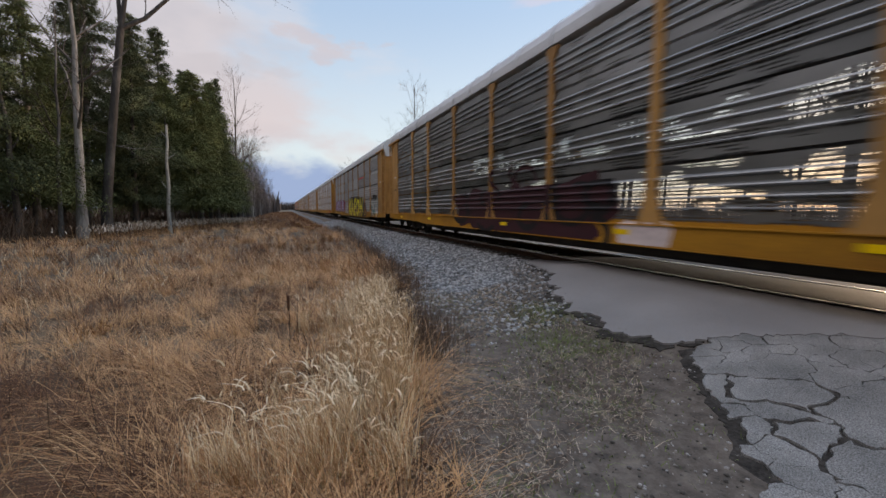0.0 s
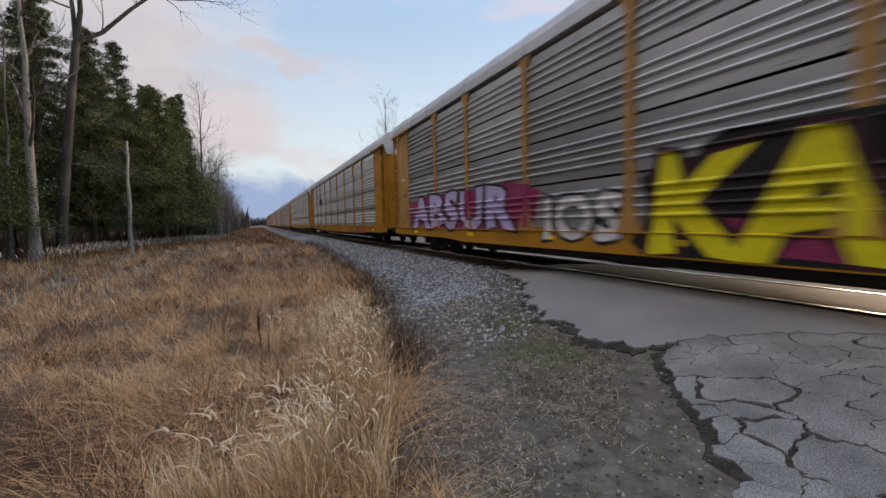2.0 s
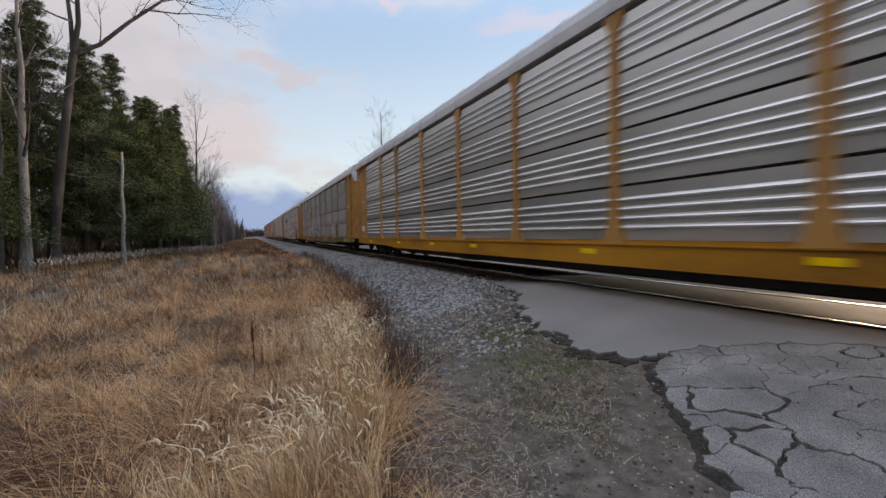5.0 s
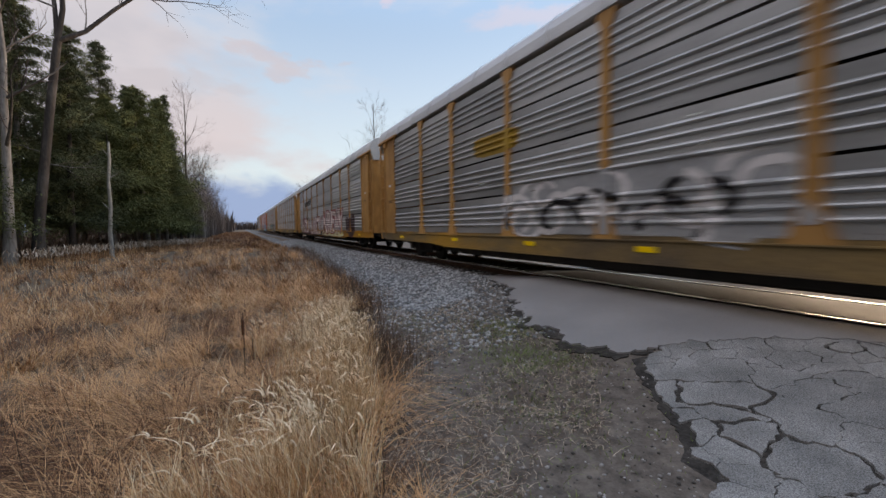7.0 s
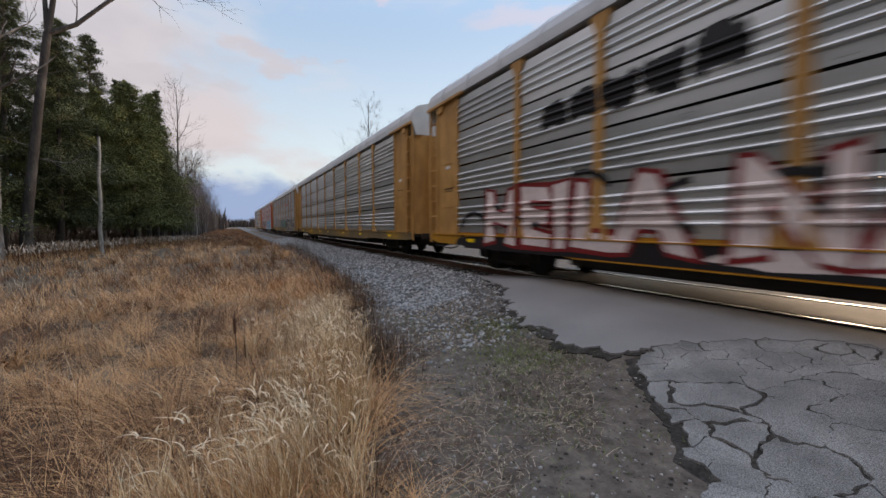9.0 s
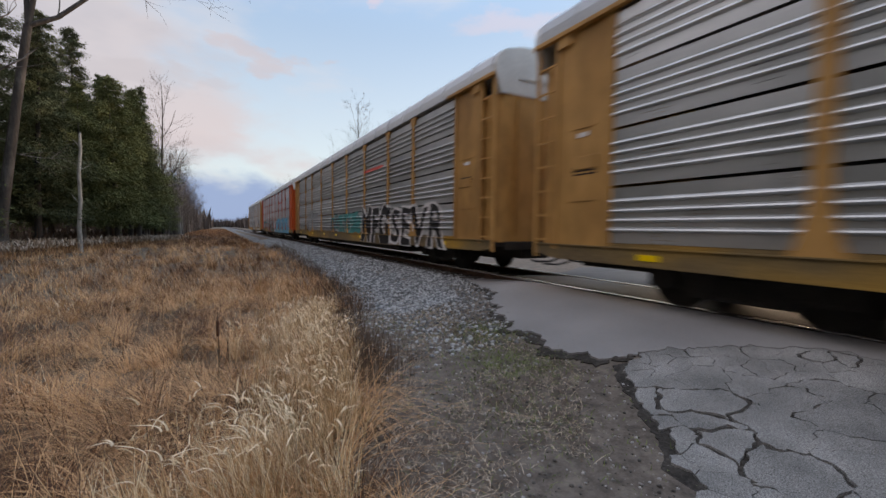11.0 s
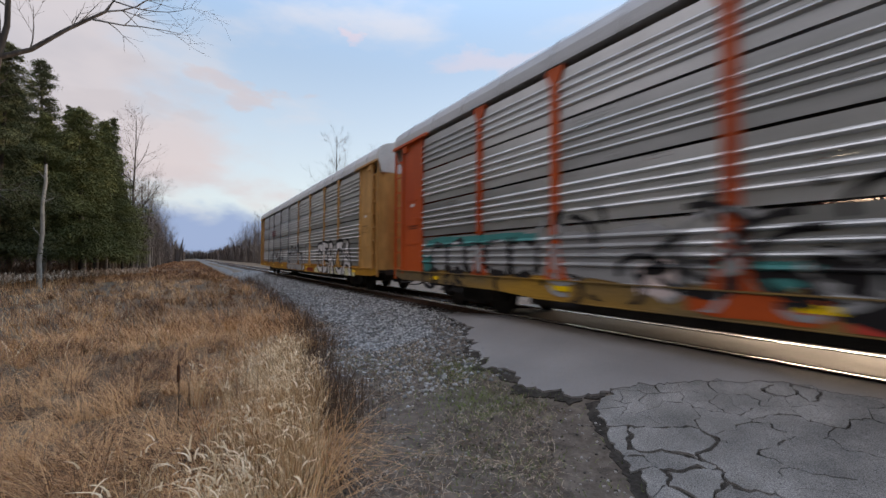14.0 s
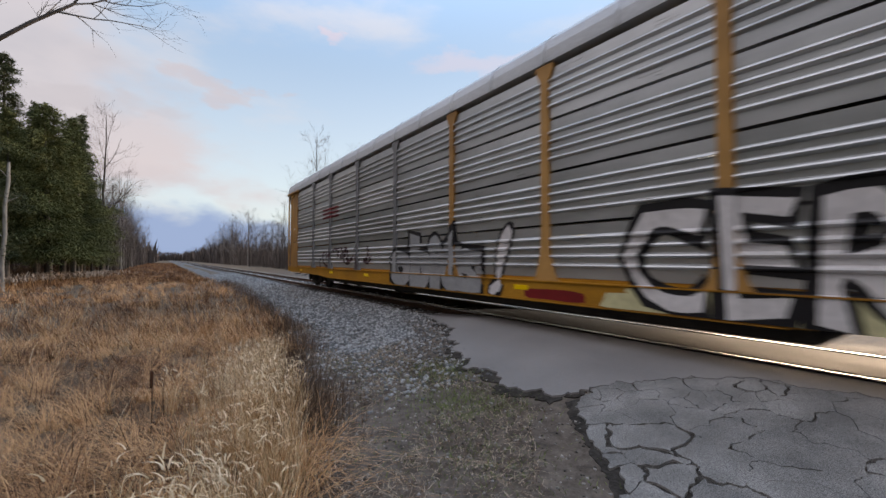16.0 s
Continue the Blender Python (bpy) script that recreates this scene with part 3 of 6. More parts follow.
def build_slabs():
    """Asphalt slabs between the cracks, each a piece of its own."""
    outline = [np.array(p) for p in ((1.55, -4.0), (1.75, -1.0), (2.3, 1.15), (3.05, 2.05), (3.9, 2.98), (4.45, 2.92), (4.95, 2.65), (5.3, 2.25), (5.55, 1.7), (5.72, 0.4), (5.78, -4.0))]
    r = np.random.default_rng(12)
    seeds = []
    tries = 0
    while len(seeds) < 190 and tries < 6000:
        tries += 1
        p = np.array([r.uniform(1.5, 5.8), r.uniform(-4, 3.1)])
        d = min(abs(p[0] - (1.35 + 0.86 * p[1])), abs(p[0] + 0.9 * p[1] - 6.6))
        gap = 0.11 + 0.44 * min(1.0, d / 1.1) * r.uniform(0.5, 1.1)
        if all(np.linalg.norm(p - s) > gap for s in seeds):
            seeds.append(p)
    for i, s in enumerate(seeds):
        poly = list(outline)
        for k, t in enumerate(seeds):
            if k != i and np.linalg.norm(t - s) < 3:
                width = (0.0004, 0.002, 0.0004, 0.012, 0.0004, 0.0004, 0.004)[((i + k) * 5 + i * k) % 7]
                poly = clip_poly(poly, (s + t) / 2 - (t - s) / np.linalg.norm(t - s) * width, (t - s) / np.linalg.norm(t - s))
                if len(poly) < 3:
                    break
        if len(poly) < 3:
            continue
        pts = []
        for a, b in zip(poly, poly[1:] + poly[:1]):
            k = max(1, int(np.linalg.norm(b - a) / 0.03))
            for q in range(k):
                p = a + (b - a) * q / k
                # the crack opens and closes along its run, and its lips crumble
                p = p + (s - p) / (np.linalg.norm(s - p) + 1e-6) * (max(0.0, 0.012 * noise.noise((p[0] * 1.7, p[1] * 1.7, 3.3)) + 0.007 * noise.noise((p[0] * 17, p[1] * 17, 5.0 + i))))
                w = np.array([noise.fractal((p[0] * 2.2, p[1] * 2.2, 0.3), 0.7, 2.1, 5), noise.fractal((p[0] * 2.2, p[1] * 2.2, 7.7), 0.75, 2.3, 6)]) * 0.15
                pts.append(p + w)
        c = sum(pts) / len(pts)
        area = 0.5 * abs(sum(a[0] * b[1] - a[1] * b[0] for a, b in zip(pts, pts[1:] + pts[:1])))
        if area < 0.012:
            continue
        bm = bmesh.new()
        tilt = r.uniform(-0.008, 0.008, 2)
        top = [bm.verts.new((*(c + (p - c) * 0.99), float(ground_z(*p)) + 0.007 + float(np.dot(p - c, tilt)) * 0.3)) for p in pts]
        low = [bm.verts.new((*p, float(ground_z(*p)) - 0.04)) for p in pts]
        bm.faces.new(top)
        for a in range(len(pts)):
            b = (a + 1) % len(pts)
            bm.faces.new([low[a], low[b], top[b], top[a]])
        bmesh.ops.triangulate(bm, faces=[f for f in bm.faces if len(f.verts) > 4])
        put("slab", bm_mesh("slab", bm, M["slab"]), road)


# ---- railway ----
def build_track():
    track = tagged(new("railway_track"), "single railway track with worn shiny steel rails", "railway track")
    head = [(-0.036, -0.01), (-0.03, 0.0), (0.03, 0.0), (0.036, -0.01), (0.034, -0.042), (-0.034, -0.042)]
    web = [(-0.009, -0.042), (0.009, -0.042), (0.012, -0.14), (0.07, -0.156), (0.07, -0.168), (-0.07, -0.168), (-0.07, -0.156), (-0.012, -0.14)]
    for x in (-0.755, 0.755):
        rail = put("rail", bm_mesh("rail", prism(bmesh.new(), head, "y", -60, 600), M["steel"]), track, pose(TRACK + x, 0, 0))
        put("rail_web", bm_mesh("rail_web", prism(bmesh.new(), web, "y", -60, 600), M["rust"]), rail)
    tie = bm_mesh("tie", box(bmesh.new(), -1.3, 1.3, -0.115, 0.115, -0.33, -0.165, 0.012), M["tie"])
    for i in range(200):
        put("tie", tie, track, pose(TRACK + rng.uniform(-0.03, 0.03), 9.4 + i * 0.53, rng.uniform(-0.006, 0.006), 0, 0, rng.uniform(-1, 1)))


def build_ballast():
    xs = np.array([3.1, 3.6, 4.2, 4.8, 5.3, 5.6, 8.4, 8.8, 9.4, 10.4, 11.2])
    zs = np.array([-0.62, -0.50, -0.40, -0.30, -0.215, -0.205, -0.205, -0.215, -0.35, -0.5, -0.64])
    ys = np.concatenate([np.arange(7.4, 40, 0.4), np.geomspace(40, 900, 40)])
    X, Y = np.meshgrid(xs, ys, indexing="ij")
    Z = np.repeat(zs[:, None], len(ys), 1) + 0.025 * wobble(X, Y, 2.0)
    Z[0] -= 0.1; Z[-1] -= 0.1
    k = smooth(7.4, 11.0, Y)
    Z = np.where((X < 5.4), Z * k + (ground_z(X, Y) - 0.05) * (1 - k), np.where(Y < 8.6, Z - 0.2, Z))
    ny = len(ys)
    i, j = np.meshgrid(np.arange(len(xs) - 1), np.arange(ny - 1), indexing="ij")
    a = i * ny + j
    F = np.stack([a, a + ny, a + ny + 1, a + 1], -1).reshape(-1, 4)
    bed = tagged(put("ballast_bed", mesh_np("ballast_bed", np.stack([X, Y, Z], -1).reshape(-1, 3), [F], M["ballast"], True)),
                 "grey crushed stone ballast under the track", "ballast", kind="structure")
    # loose stones
    n = 26000
    y = 7.2 + 42 * rng.random(n) ** 1.9
    x = np.interp(rng.random(n), [0, 0.8, 1], [2.9, 5.9, 8.6]) + rng.normal(0, 0.08, n)
    ok = (y > 8.9) | (x < 0.4 * y + 1.4)
    x, y, n = x[ok], y[ok], int(ok.sum())
    z = np.interp(x, xs, zs)
    z = np.where(x < 5.4, z * smooth(7.4, 11.0, y) + (ground_z(x, y) - 0.02) * (1 - smooth(7.4, 11.0, y)), z)
    # stones strewn over the verge
    m = 16000
    yv = 0.8 + 12 * rng.random(m) ** 1.2
    xv = grass_edge(yv) + 0.1 + rng.random(m) ** 0.8 * (4.3 - grass_edge(yv))
    keep = (xv < 1.2 + 0.88 * yv) & ~((xv > 3.55) & (yv < 5))
    xv, yv = xv[keep], yv[keep]
    # ballast thins out over the verge
    m = 4200
    ym = 4.2 + 6.5 * rng.random(m) ** 0.7
    xm = grass_edge(ym) + 0.2 + rng.random(m) * (np.minimum(5.3, 0.36 * ym + 2.2) - grass_edge(ym))
    strew("strewn_ballast", xm, ym, ground_z(xm, ym) - 0.02, rng.uniform(0.012, 0.04, m), M["stone"], "ballast stones spilled over the verge")
    zv = ground_z(xv, yv) - 0.02 * smooth(2.0, 3.0, xv) - 0.002
    strew("ballast_stones", x, y, z, rng.uniform(0.016, 0.04, n) * (1 + y / 60), M["stone"], "loose grey crushed stones on the ballast")
    strew("verge_pebbles", xv, yv, zv, 0.0025 + 0.017 * rng.random(len(xv)) ** 3.5, M["pebble"], "small brown and grey pebbles strewn over the verge")


def strew(name, x, y, z, s, mt, label):
    """Loose angular stones in one mesh."""
    t = (1 + 5 ** 0.5) / 2
    ico = np.array([(-1, t, 0), (1, t, 0), (-1, -t, 0), (1, -t, 0), (0, -1, t), (0, 1, t), (0, -1, -t), (0, 1, -t), (t, 0, -1), (t, 0, 1), (-t, 0, -1), (-t, 0, 1)]) / 1.9
    icf = np.array([(0, 11, 5), (0, 5, 1), (0, 1, 7), (0, 7, 10), (0, 10, 11), (1, 5, 9), (5, 11, 4), (11, 10, 2), (10, 7, 6), (7, 1, 8), (3, 9, 4), (3, 4, 2), (3, 2, 6), (3, 6, 8), (3, 8, 9), (4, 9, 5), (2, 4, 11), (6, 2, 10), (8, 6, 7), (9, 8, 1)])
    c = np.stack([x, y, z + s * 0.3], 1)
    q = rng.normal(size=(len(s), 3, 3)); q = np.linalg.qr(q)[0]
    sh = ico[None] * rng.uniform(0.6, 1.25, (len(s), 12, 1)) * s[:, None, None]
    V = np.einsum("nij,nkj->nki", q, sh) * np.array([1, 1, 0.75]) + c[:, None]
    F = (icf[None] + 12 * np.arange(len(s))[:, None, None]).reshape(-1, 3)
    tagged(put(name, mesh_np(name, V.reshape(-1, 3), [F], mt)), label, "stones", kind="stuff")


build_track()
build_ballast()


# ---- the train ----
PITCH, HALF_GAP, END = 28.55, 0.648, 1.825
BODY = PITCH / 2 - HALF_GAP           # body end
CORR = BODY - END                     # end of the corrugated side
BAY = 2.79
POSTS = [-9.17, -6.95, -4.19, -1.4, 1.4, 4.19, 6.95, 9.17]
BAYS = [((a + c) / 2, "bay" if c - a > 2.5 else "slim_bay") for a, c in zip(POSTS, POSTS[1:])]
SILL_TOP, EAVE = 0.89, 4.66
STRIP = (EAVE - 0.06 - SILL_TOP - 0.06) / 4
FACE = -1.492                         # flat of the side panels
# one panel strip, bottom to top: height, outward depth
RIDGES = [(0.0, 0.0), (0.17, 0.0)]
for _i in range(4):
    _z = 0.205 + 0.15 * _i
    RIDGES += [(_z - 0.034, 0.0), (_z - 0.018, 0.036), (_z + 0.0, 0.046), (_z + 0.02, 0.036), (_z + 0.044, 0.0)]
RIDGES += [(STRIP - 0.045, 0.0)]
ZB = [SILL_TOP + 0.06 + STRIP * s + r[0] for s in range(4) for r in RIDGES]
XB = [FACE - r[1] for s in range(4) for r in RIDGES]


def side_x(y, z):
    """The outer face of the car's side at a height: sill, panels, or the post that stands there."""
    if z < SILL_TOP + 0.012:
        return -1.525
    if abs(y) > CORR:
        return -1.508
    if min(abs(y - p) for p in POSTS) < 0.092 or (z < 1.4 and min(abs(y - p) for p in POSTS) < 0.092):
        return -1.547
    return float(np.interp(z, ZB, XB))


def panel_mesh(width):
    front = [(FACE - d, z) for z, d in RIDGES]
    back = [(FACE + 0.012 - d, z) for z, d in RIDGES[::-1]]
    return bm_mesh("panel", prism(bmesh.new(), front + back, "y", -width / 2, width / 2), M["galv"])


def post_mesh():
    bm = bmesh.new()
    prism(bm, [(-0.27, SILL_TOP), (0.27, SILL_TOP), (0.20, 1.0), (0.11, 1.35), (0.085, 1.75), (0.085, EAVE - 0.32), (0.19, EAVE - 0.1), (0.19, EAVE - 0.02), (-0.19, EAVE - 0.02), (-0.19, EAVE - 0.1), (-0.085, EAVE - 0.32), (-0.085, 1.75), (-0.11, 1.35), (-0.20, 1.0)], "x", -1.541, -1.44)
    return bm_mesh("post", bm, M["tan"])


def sill_mesh():
    e = BODY - 0.15
    low = [(-e, 0.70), (-e + 0.5, 0.62), (-8.5, 0.59), (-7.6, 0.53), (7.6, 0.53), (8.5, 0.59), (e - 0.5, 0.62), (e, 0.70)]
    bm = prism(bmesh.new(), low + [(e, SILL_TOP - 0.02), (-e, SILL_TOP - 0.02)], "x", -1.52, -1.44)
    return bm_mesh("side_sill", bm, M["yellow"])


def roof_profile(over=0.0):
    h = [(-1.56, EAVE), (-1.56, EAVE + 0.06), (-1.55, EAVE + 0.22), (-1.49, EAVE + 0.40), (-1.3, EAVE + 0.57), (-0.85, EAVE + 0.69), (-0.3, EAVE + 0.74)]
    h = [(x - (over if x < -1.5 else 0), z + over) for x, z in h]
    return h + [(-x, z) for x, z in h[::-1]]


def roof_mesh():
    bm = prism(bmesh.new(), roof_profile() , "y", -BODY + 0.12, BODY - 0.12)
    for y in np.arange(-12.6, 12.7, 1.4):
        prism(bm, roof_profile(0.02), "y", y - 0.03, y + 0.03)
    return bm_mesh("roof", bm, M["roof"])


def end_cap_mesh():
    pr = [(x * 0.985, z - 0.01) for x, z in roof_profile()]
    bm = prism(bmesh.new(), [(-1.40, EAVE - 0.42)] + pr + [(1.40, EAVE - 0.42)], "y", BODY - 0.14, BODY + 0.02)
    box(bm, -0.9, 0.9, BODY, BODY + 0.05, EAVE - 0.05, EAVE)
    return bm_mesh("roof_end", bm, M["cap"])


def end_panel_mesh():
    """The plain door side near the end of the car, framed by two posts."""
    bm = bmesh.new()
    box(bm, -1.50, -1.44, CORR, BODY - 0.62, SILL_TOP - 0.05, EAVE - 0.03)
    box(bm, -1.535, -1.44, CORR - 0.02, CORR + 0.10, SILL_TOP - 0.05, EAVE - 0.02, 0.012)
    box(bm, -1.535, -1.42, BODY - 0.66, BODY - 0.56, SILL_TOP - 0.1, EAVE - 0.02, 0.02)
    for z in (1.65, 2.9):
        box(bm, -1.515, -1.49, CORR + 0.35, CORR + 0.85, z, z + 0.05)
    box(bm, -1.52, -1.49, CORR + 0.3, CORR + 0.75, 2.2, 2.42, 0.008)
    return bm_mesh("end_panel", bm, M["tan"])


def door_mesh():
    """The end of the car: rounded double doors."""
    pts = []
    r, hw, y0, y1 = 0.3, 1.40, BODY - 0.9, BODY
    for k in range(6):
        a = k / 5 * math.pi / 2
        pts.append((-hw + r - r * math.cos(a), y1 - r + r * math.sin(a)))
    pts = pts + [(-x, y) for x, y in pts[::-1]]
    bm = prism(bmesh.new(), [(-hw, y0)] + pts + [(hw, y0)], "z", SILL_TOP - 0.05, EAVE - 0.38)
    return bm_mesh("end_door", bm, M["tan"])


def ladder_mesh():
    bm = bmesh.new()
    box(bm, -1.53, -1.47, BODY - 0.13, BODY - 0.05, 0.62, EAVE - 0.05, 0.012)
    return bm_mesh("ladder", bm, M["tan"])


def eave_mesh():
    bm = box(bmesh.new(), -1.60, -1.50, CORR - 0.35, BODY - 0.02, EAVE - 0.06, EAVE + 0.02, 0.01)
    box(bm, -1.56, -1.5, CORR + 0.9, CORR + 1.2, EAVE - 0.25, EAVE - 0.06)
    return bm_mesh("eave_rail", bm, M["tan"])


def rung_mesh():
    return bm_mesh("rung", box(bmesh.new(), -1.525, -1.495, BODY - 0.60, BODY - 0.06, 0, 0.028), M["tan"])


def truck_side_mesh():
    o = [(-1.22, 0.30), (-1.05, 0.30), (-0.98, 0.40), (-0.78, 0.40), (-0.60, 0.20), (0.60, 0.20), (0.78, 0.40), (0.98, 0.40), (1.05, 0.30), (1.22, 0.30), (1.22, 0.56), (0.75, 0.60), (0.4, 0.70), (-0.4, 0.70), (-0.75, 0.60), (-1.22, 0.56)]
    bm = prism(bmesh.new(), o, "x", -1.06, -0.94)
    for y in (-0.2, 0.0, 0.2):
        box(bm, -1.10, -1.05, y - 0.06, y + 0.06, 0.26, 0.52, 0.02)
    for y in (-0.89, 0.89):
        prism(bm, [(y + 0.14 * math.cos(a), 0.42 + 0.14 * math.sin(a)) for a in np.linspace(0, 2 * math.pi, 10, endpoint=False)], "x", -1.12, -1.0)
    return bm_mesh("side_frame", bm, M["dark"])


def wheel_mesh():
    bm = bmesh.new()
    a = np.linspace(0, 2 * math.pi, 28, endpoint=False)
    for s in (-1, 1):
        prism(bm, [(0.42 * math.cos(t), 0.42 * math.sin(t)) for t in a], "x", s * 0.70, s * 0.82)
        prism(bm, [(0.447 * math.cos(t), 0.447 * math.sin(t)) for t in a], "x", s * 0.675, s * 0.70)
        prism(bm, [(0.16 * math.cos(t), 0.16 * math.sin(t)) for t in a[::2]], "x", s * 0.82, s * 0.86)
        box(bm, *sorted((s * 0.82, s * 0.835)), -0.05, 0.05, 0.18, 0.3)
    prism(bm, [(0.08 * math.cos(t), 0.08 * math.sin(t)) for t in a[::2]], "x", -0.95, 0.95)
    return bm_mesh("wheelset", bm, M["dark"])


def coupler_mesh():
    bm = box(bmesh.new(), -0.12, 0.12, BODY - 0.5, BODY + 0.5, 0.72, 0.92, 0.03)
    box(bm, -0.2, 0.2, BODY + 0.42, PITCH / 2 - 0.004, 0.66, 0.98, 0.05)
    box(bm, -1.2, 1.2, BODY - 0.1, BODY + 0.02, 0.66, 0.86, 0.02)
    return bm_mesh("coupler", bm, M["dark"])


def hose_mesh(seed):
    r = random.Random(seed)
    paths = []
    for x, sag in ((-0.55, 0.30), (-0.9, 0.22)):
        pts = []
        for k in range(9):
            u = k / 8
            pts.append((x + 0.1 * math.sin(u * 3 + seed), BODY - 0.3 + (PITCH / 2 - BODY + 0.28) * u, 0.66 - sag * math.sin(u * math.pi * 0.62) + 0.03 * r.random(), 0.024))
        paths.append(pts)
    v, f = tube(paths, 6)
    return mesh_np("air_hose", v, [f], M["hose"], True)


def under_mesh():
    bm = box(bmesh.new(), -0.42, 0.42, -BODY + 0.3, BODY - 0.3, 0.42, 0.78)
    box(bm, -1.38, 1.38, -7.7, 7.7, 0.39, 0.7)
    box(bm, -0.9, 0.9, -7.6, 7.6, 0.288, 0.6)
    box(bm, -1.43, 1.43, -BODY + 0.1, BODY - 0.1, 0.74, 0.84)
    for y in (-5.5, -2.5, 2.5, 5.5):
        box(bm, -1.42, 1.42, y - 0.1, y + 0.1, 0.45, 0.76)
    box(bm, -1.2, -0.6, 1.0, 2.1, 0.30, 0.70, 0.06)
    box(bm, -1.15, -0.7, -1.8, -0.9, 0.34, 0.7, 0.04)
    return bm_mesh("underframe", bm, M["dark"])


def far_side_mesh(width):
    """One bay of the side turned away, four strips with slots between them."""
    bm = bmesh.new()
    for s in range(4):
        z = SILL_TOP + 0.06 + STRIP * s
        prism(bm, [(-FACE + d, z + h) for h, d in RIDGES] + [(-FACE - 0.012 + d, z + h) for h, d in RIDGES[::-1]], "y", -width / 2, width / 2)
    return bm_mesh("far_panel", bm, M["galv"])


def deck_mesh():
    bm = bmesh.new()
    for z in (2.15, 3.4):
        box(bm, -1.36, 1.36, -CORR, CORR, z, z + 0.05)
    return bm_mesh("deck", bm, M["inside"])


K = {
    "bay": panel_mesh(BAY - 0.10), "slim_bay": panel_mesh(2.12), "far_slim": far_side_mesh(2.12), "end_bay": panel_mesh(CORR - POSTS[-1] - 0.06), "post": post_mesh(), "sill": sill_mesh(), "roof": roof_mesh(), "cap": end_cap_mesh(),
    "end_panel": end_panel_mesh(), "door": door_mesh(), "ladder": ladder_mesh(), "rung": rung_mesh(), "eave": eave_mesh(), "frame": truck_side_mesh(), "wheel": wheel_mesh(),
    "coupler": coupler_mesh(), "hose": hose_mesh(1), "hose_b": hose_mesh(2), "under": under_mesh(), "far": far_side_mesh(BAY - 0.1), "far_end": far_side_mesh(CORR - POSTS[-1] - 0.06), "deck": deck_mesh(),
    "door_rail": bm_mesh("door_rail", box(bmesh.new(), -0.03, 0.03, BODY - 0.01, BODY + 0.04, 1.0, EAVE - 0.45), M["tan"]),
    "vent": bm_mesh("vent_plate", box(bmesh.new(), -1.425, -1.38, BODY - 0.78, BODY - 0.4, 1.35, 1.85, 0.01), M["tan"]),
    "vent_b": bm_mesh("vent_plate", box(bmesh.new(), -0.8, -0.3, BODY - 0.01, BODY + 0.02, 1.5, 2.0, 0.01), M["tan"]),
    "flange": bm_mesh("sill_flange", box(bmesh.new(), -1.55, -1.38, -BODY + 0.16, BODY - 0.16, SILL_TOP - 0.02, SILL_TOP), M["yellow"]),
    "foot": bm_mesh("sill_foot", box(bmesh.new(), -1.535, -1.42, -7.5, 7.5, 0.517, 0.529), M["yellow"]),
    "ledge": bm_mesh("sill_ledge", box(bmesh.new(), -1.485, -1.45, -CORR, CORR, SILL_TOP, SILL_TOP + 0.07), M["yellow"]),
    "bolster": bm_mesh("bolster", box(bmesh.new(), -1.0, 1.0, -0.22, 0.22, 0.36, 0.66, 0.03), M["dark"]),
    "reflector": bm_mesh("reflector", box(bmesh.new(), -1.532, -1.52, -0.17, 0.17, 0.70, 0.79), M["reflector"]),
    "plate": bm_mesh("plate", box(bmesh.new(), -1.509, -1.498, -0.11, 0.11, 0, 0.075), M["white"]),
    "bar": bm_mesh("bar", box(bmesh.new(), -1.506, -1.499, -0.24, 0.24, 0, 0.025), M["dark"]),
}
WHEELS = []
FLIP = pose(0, 0, 0, 0, 0, 180)


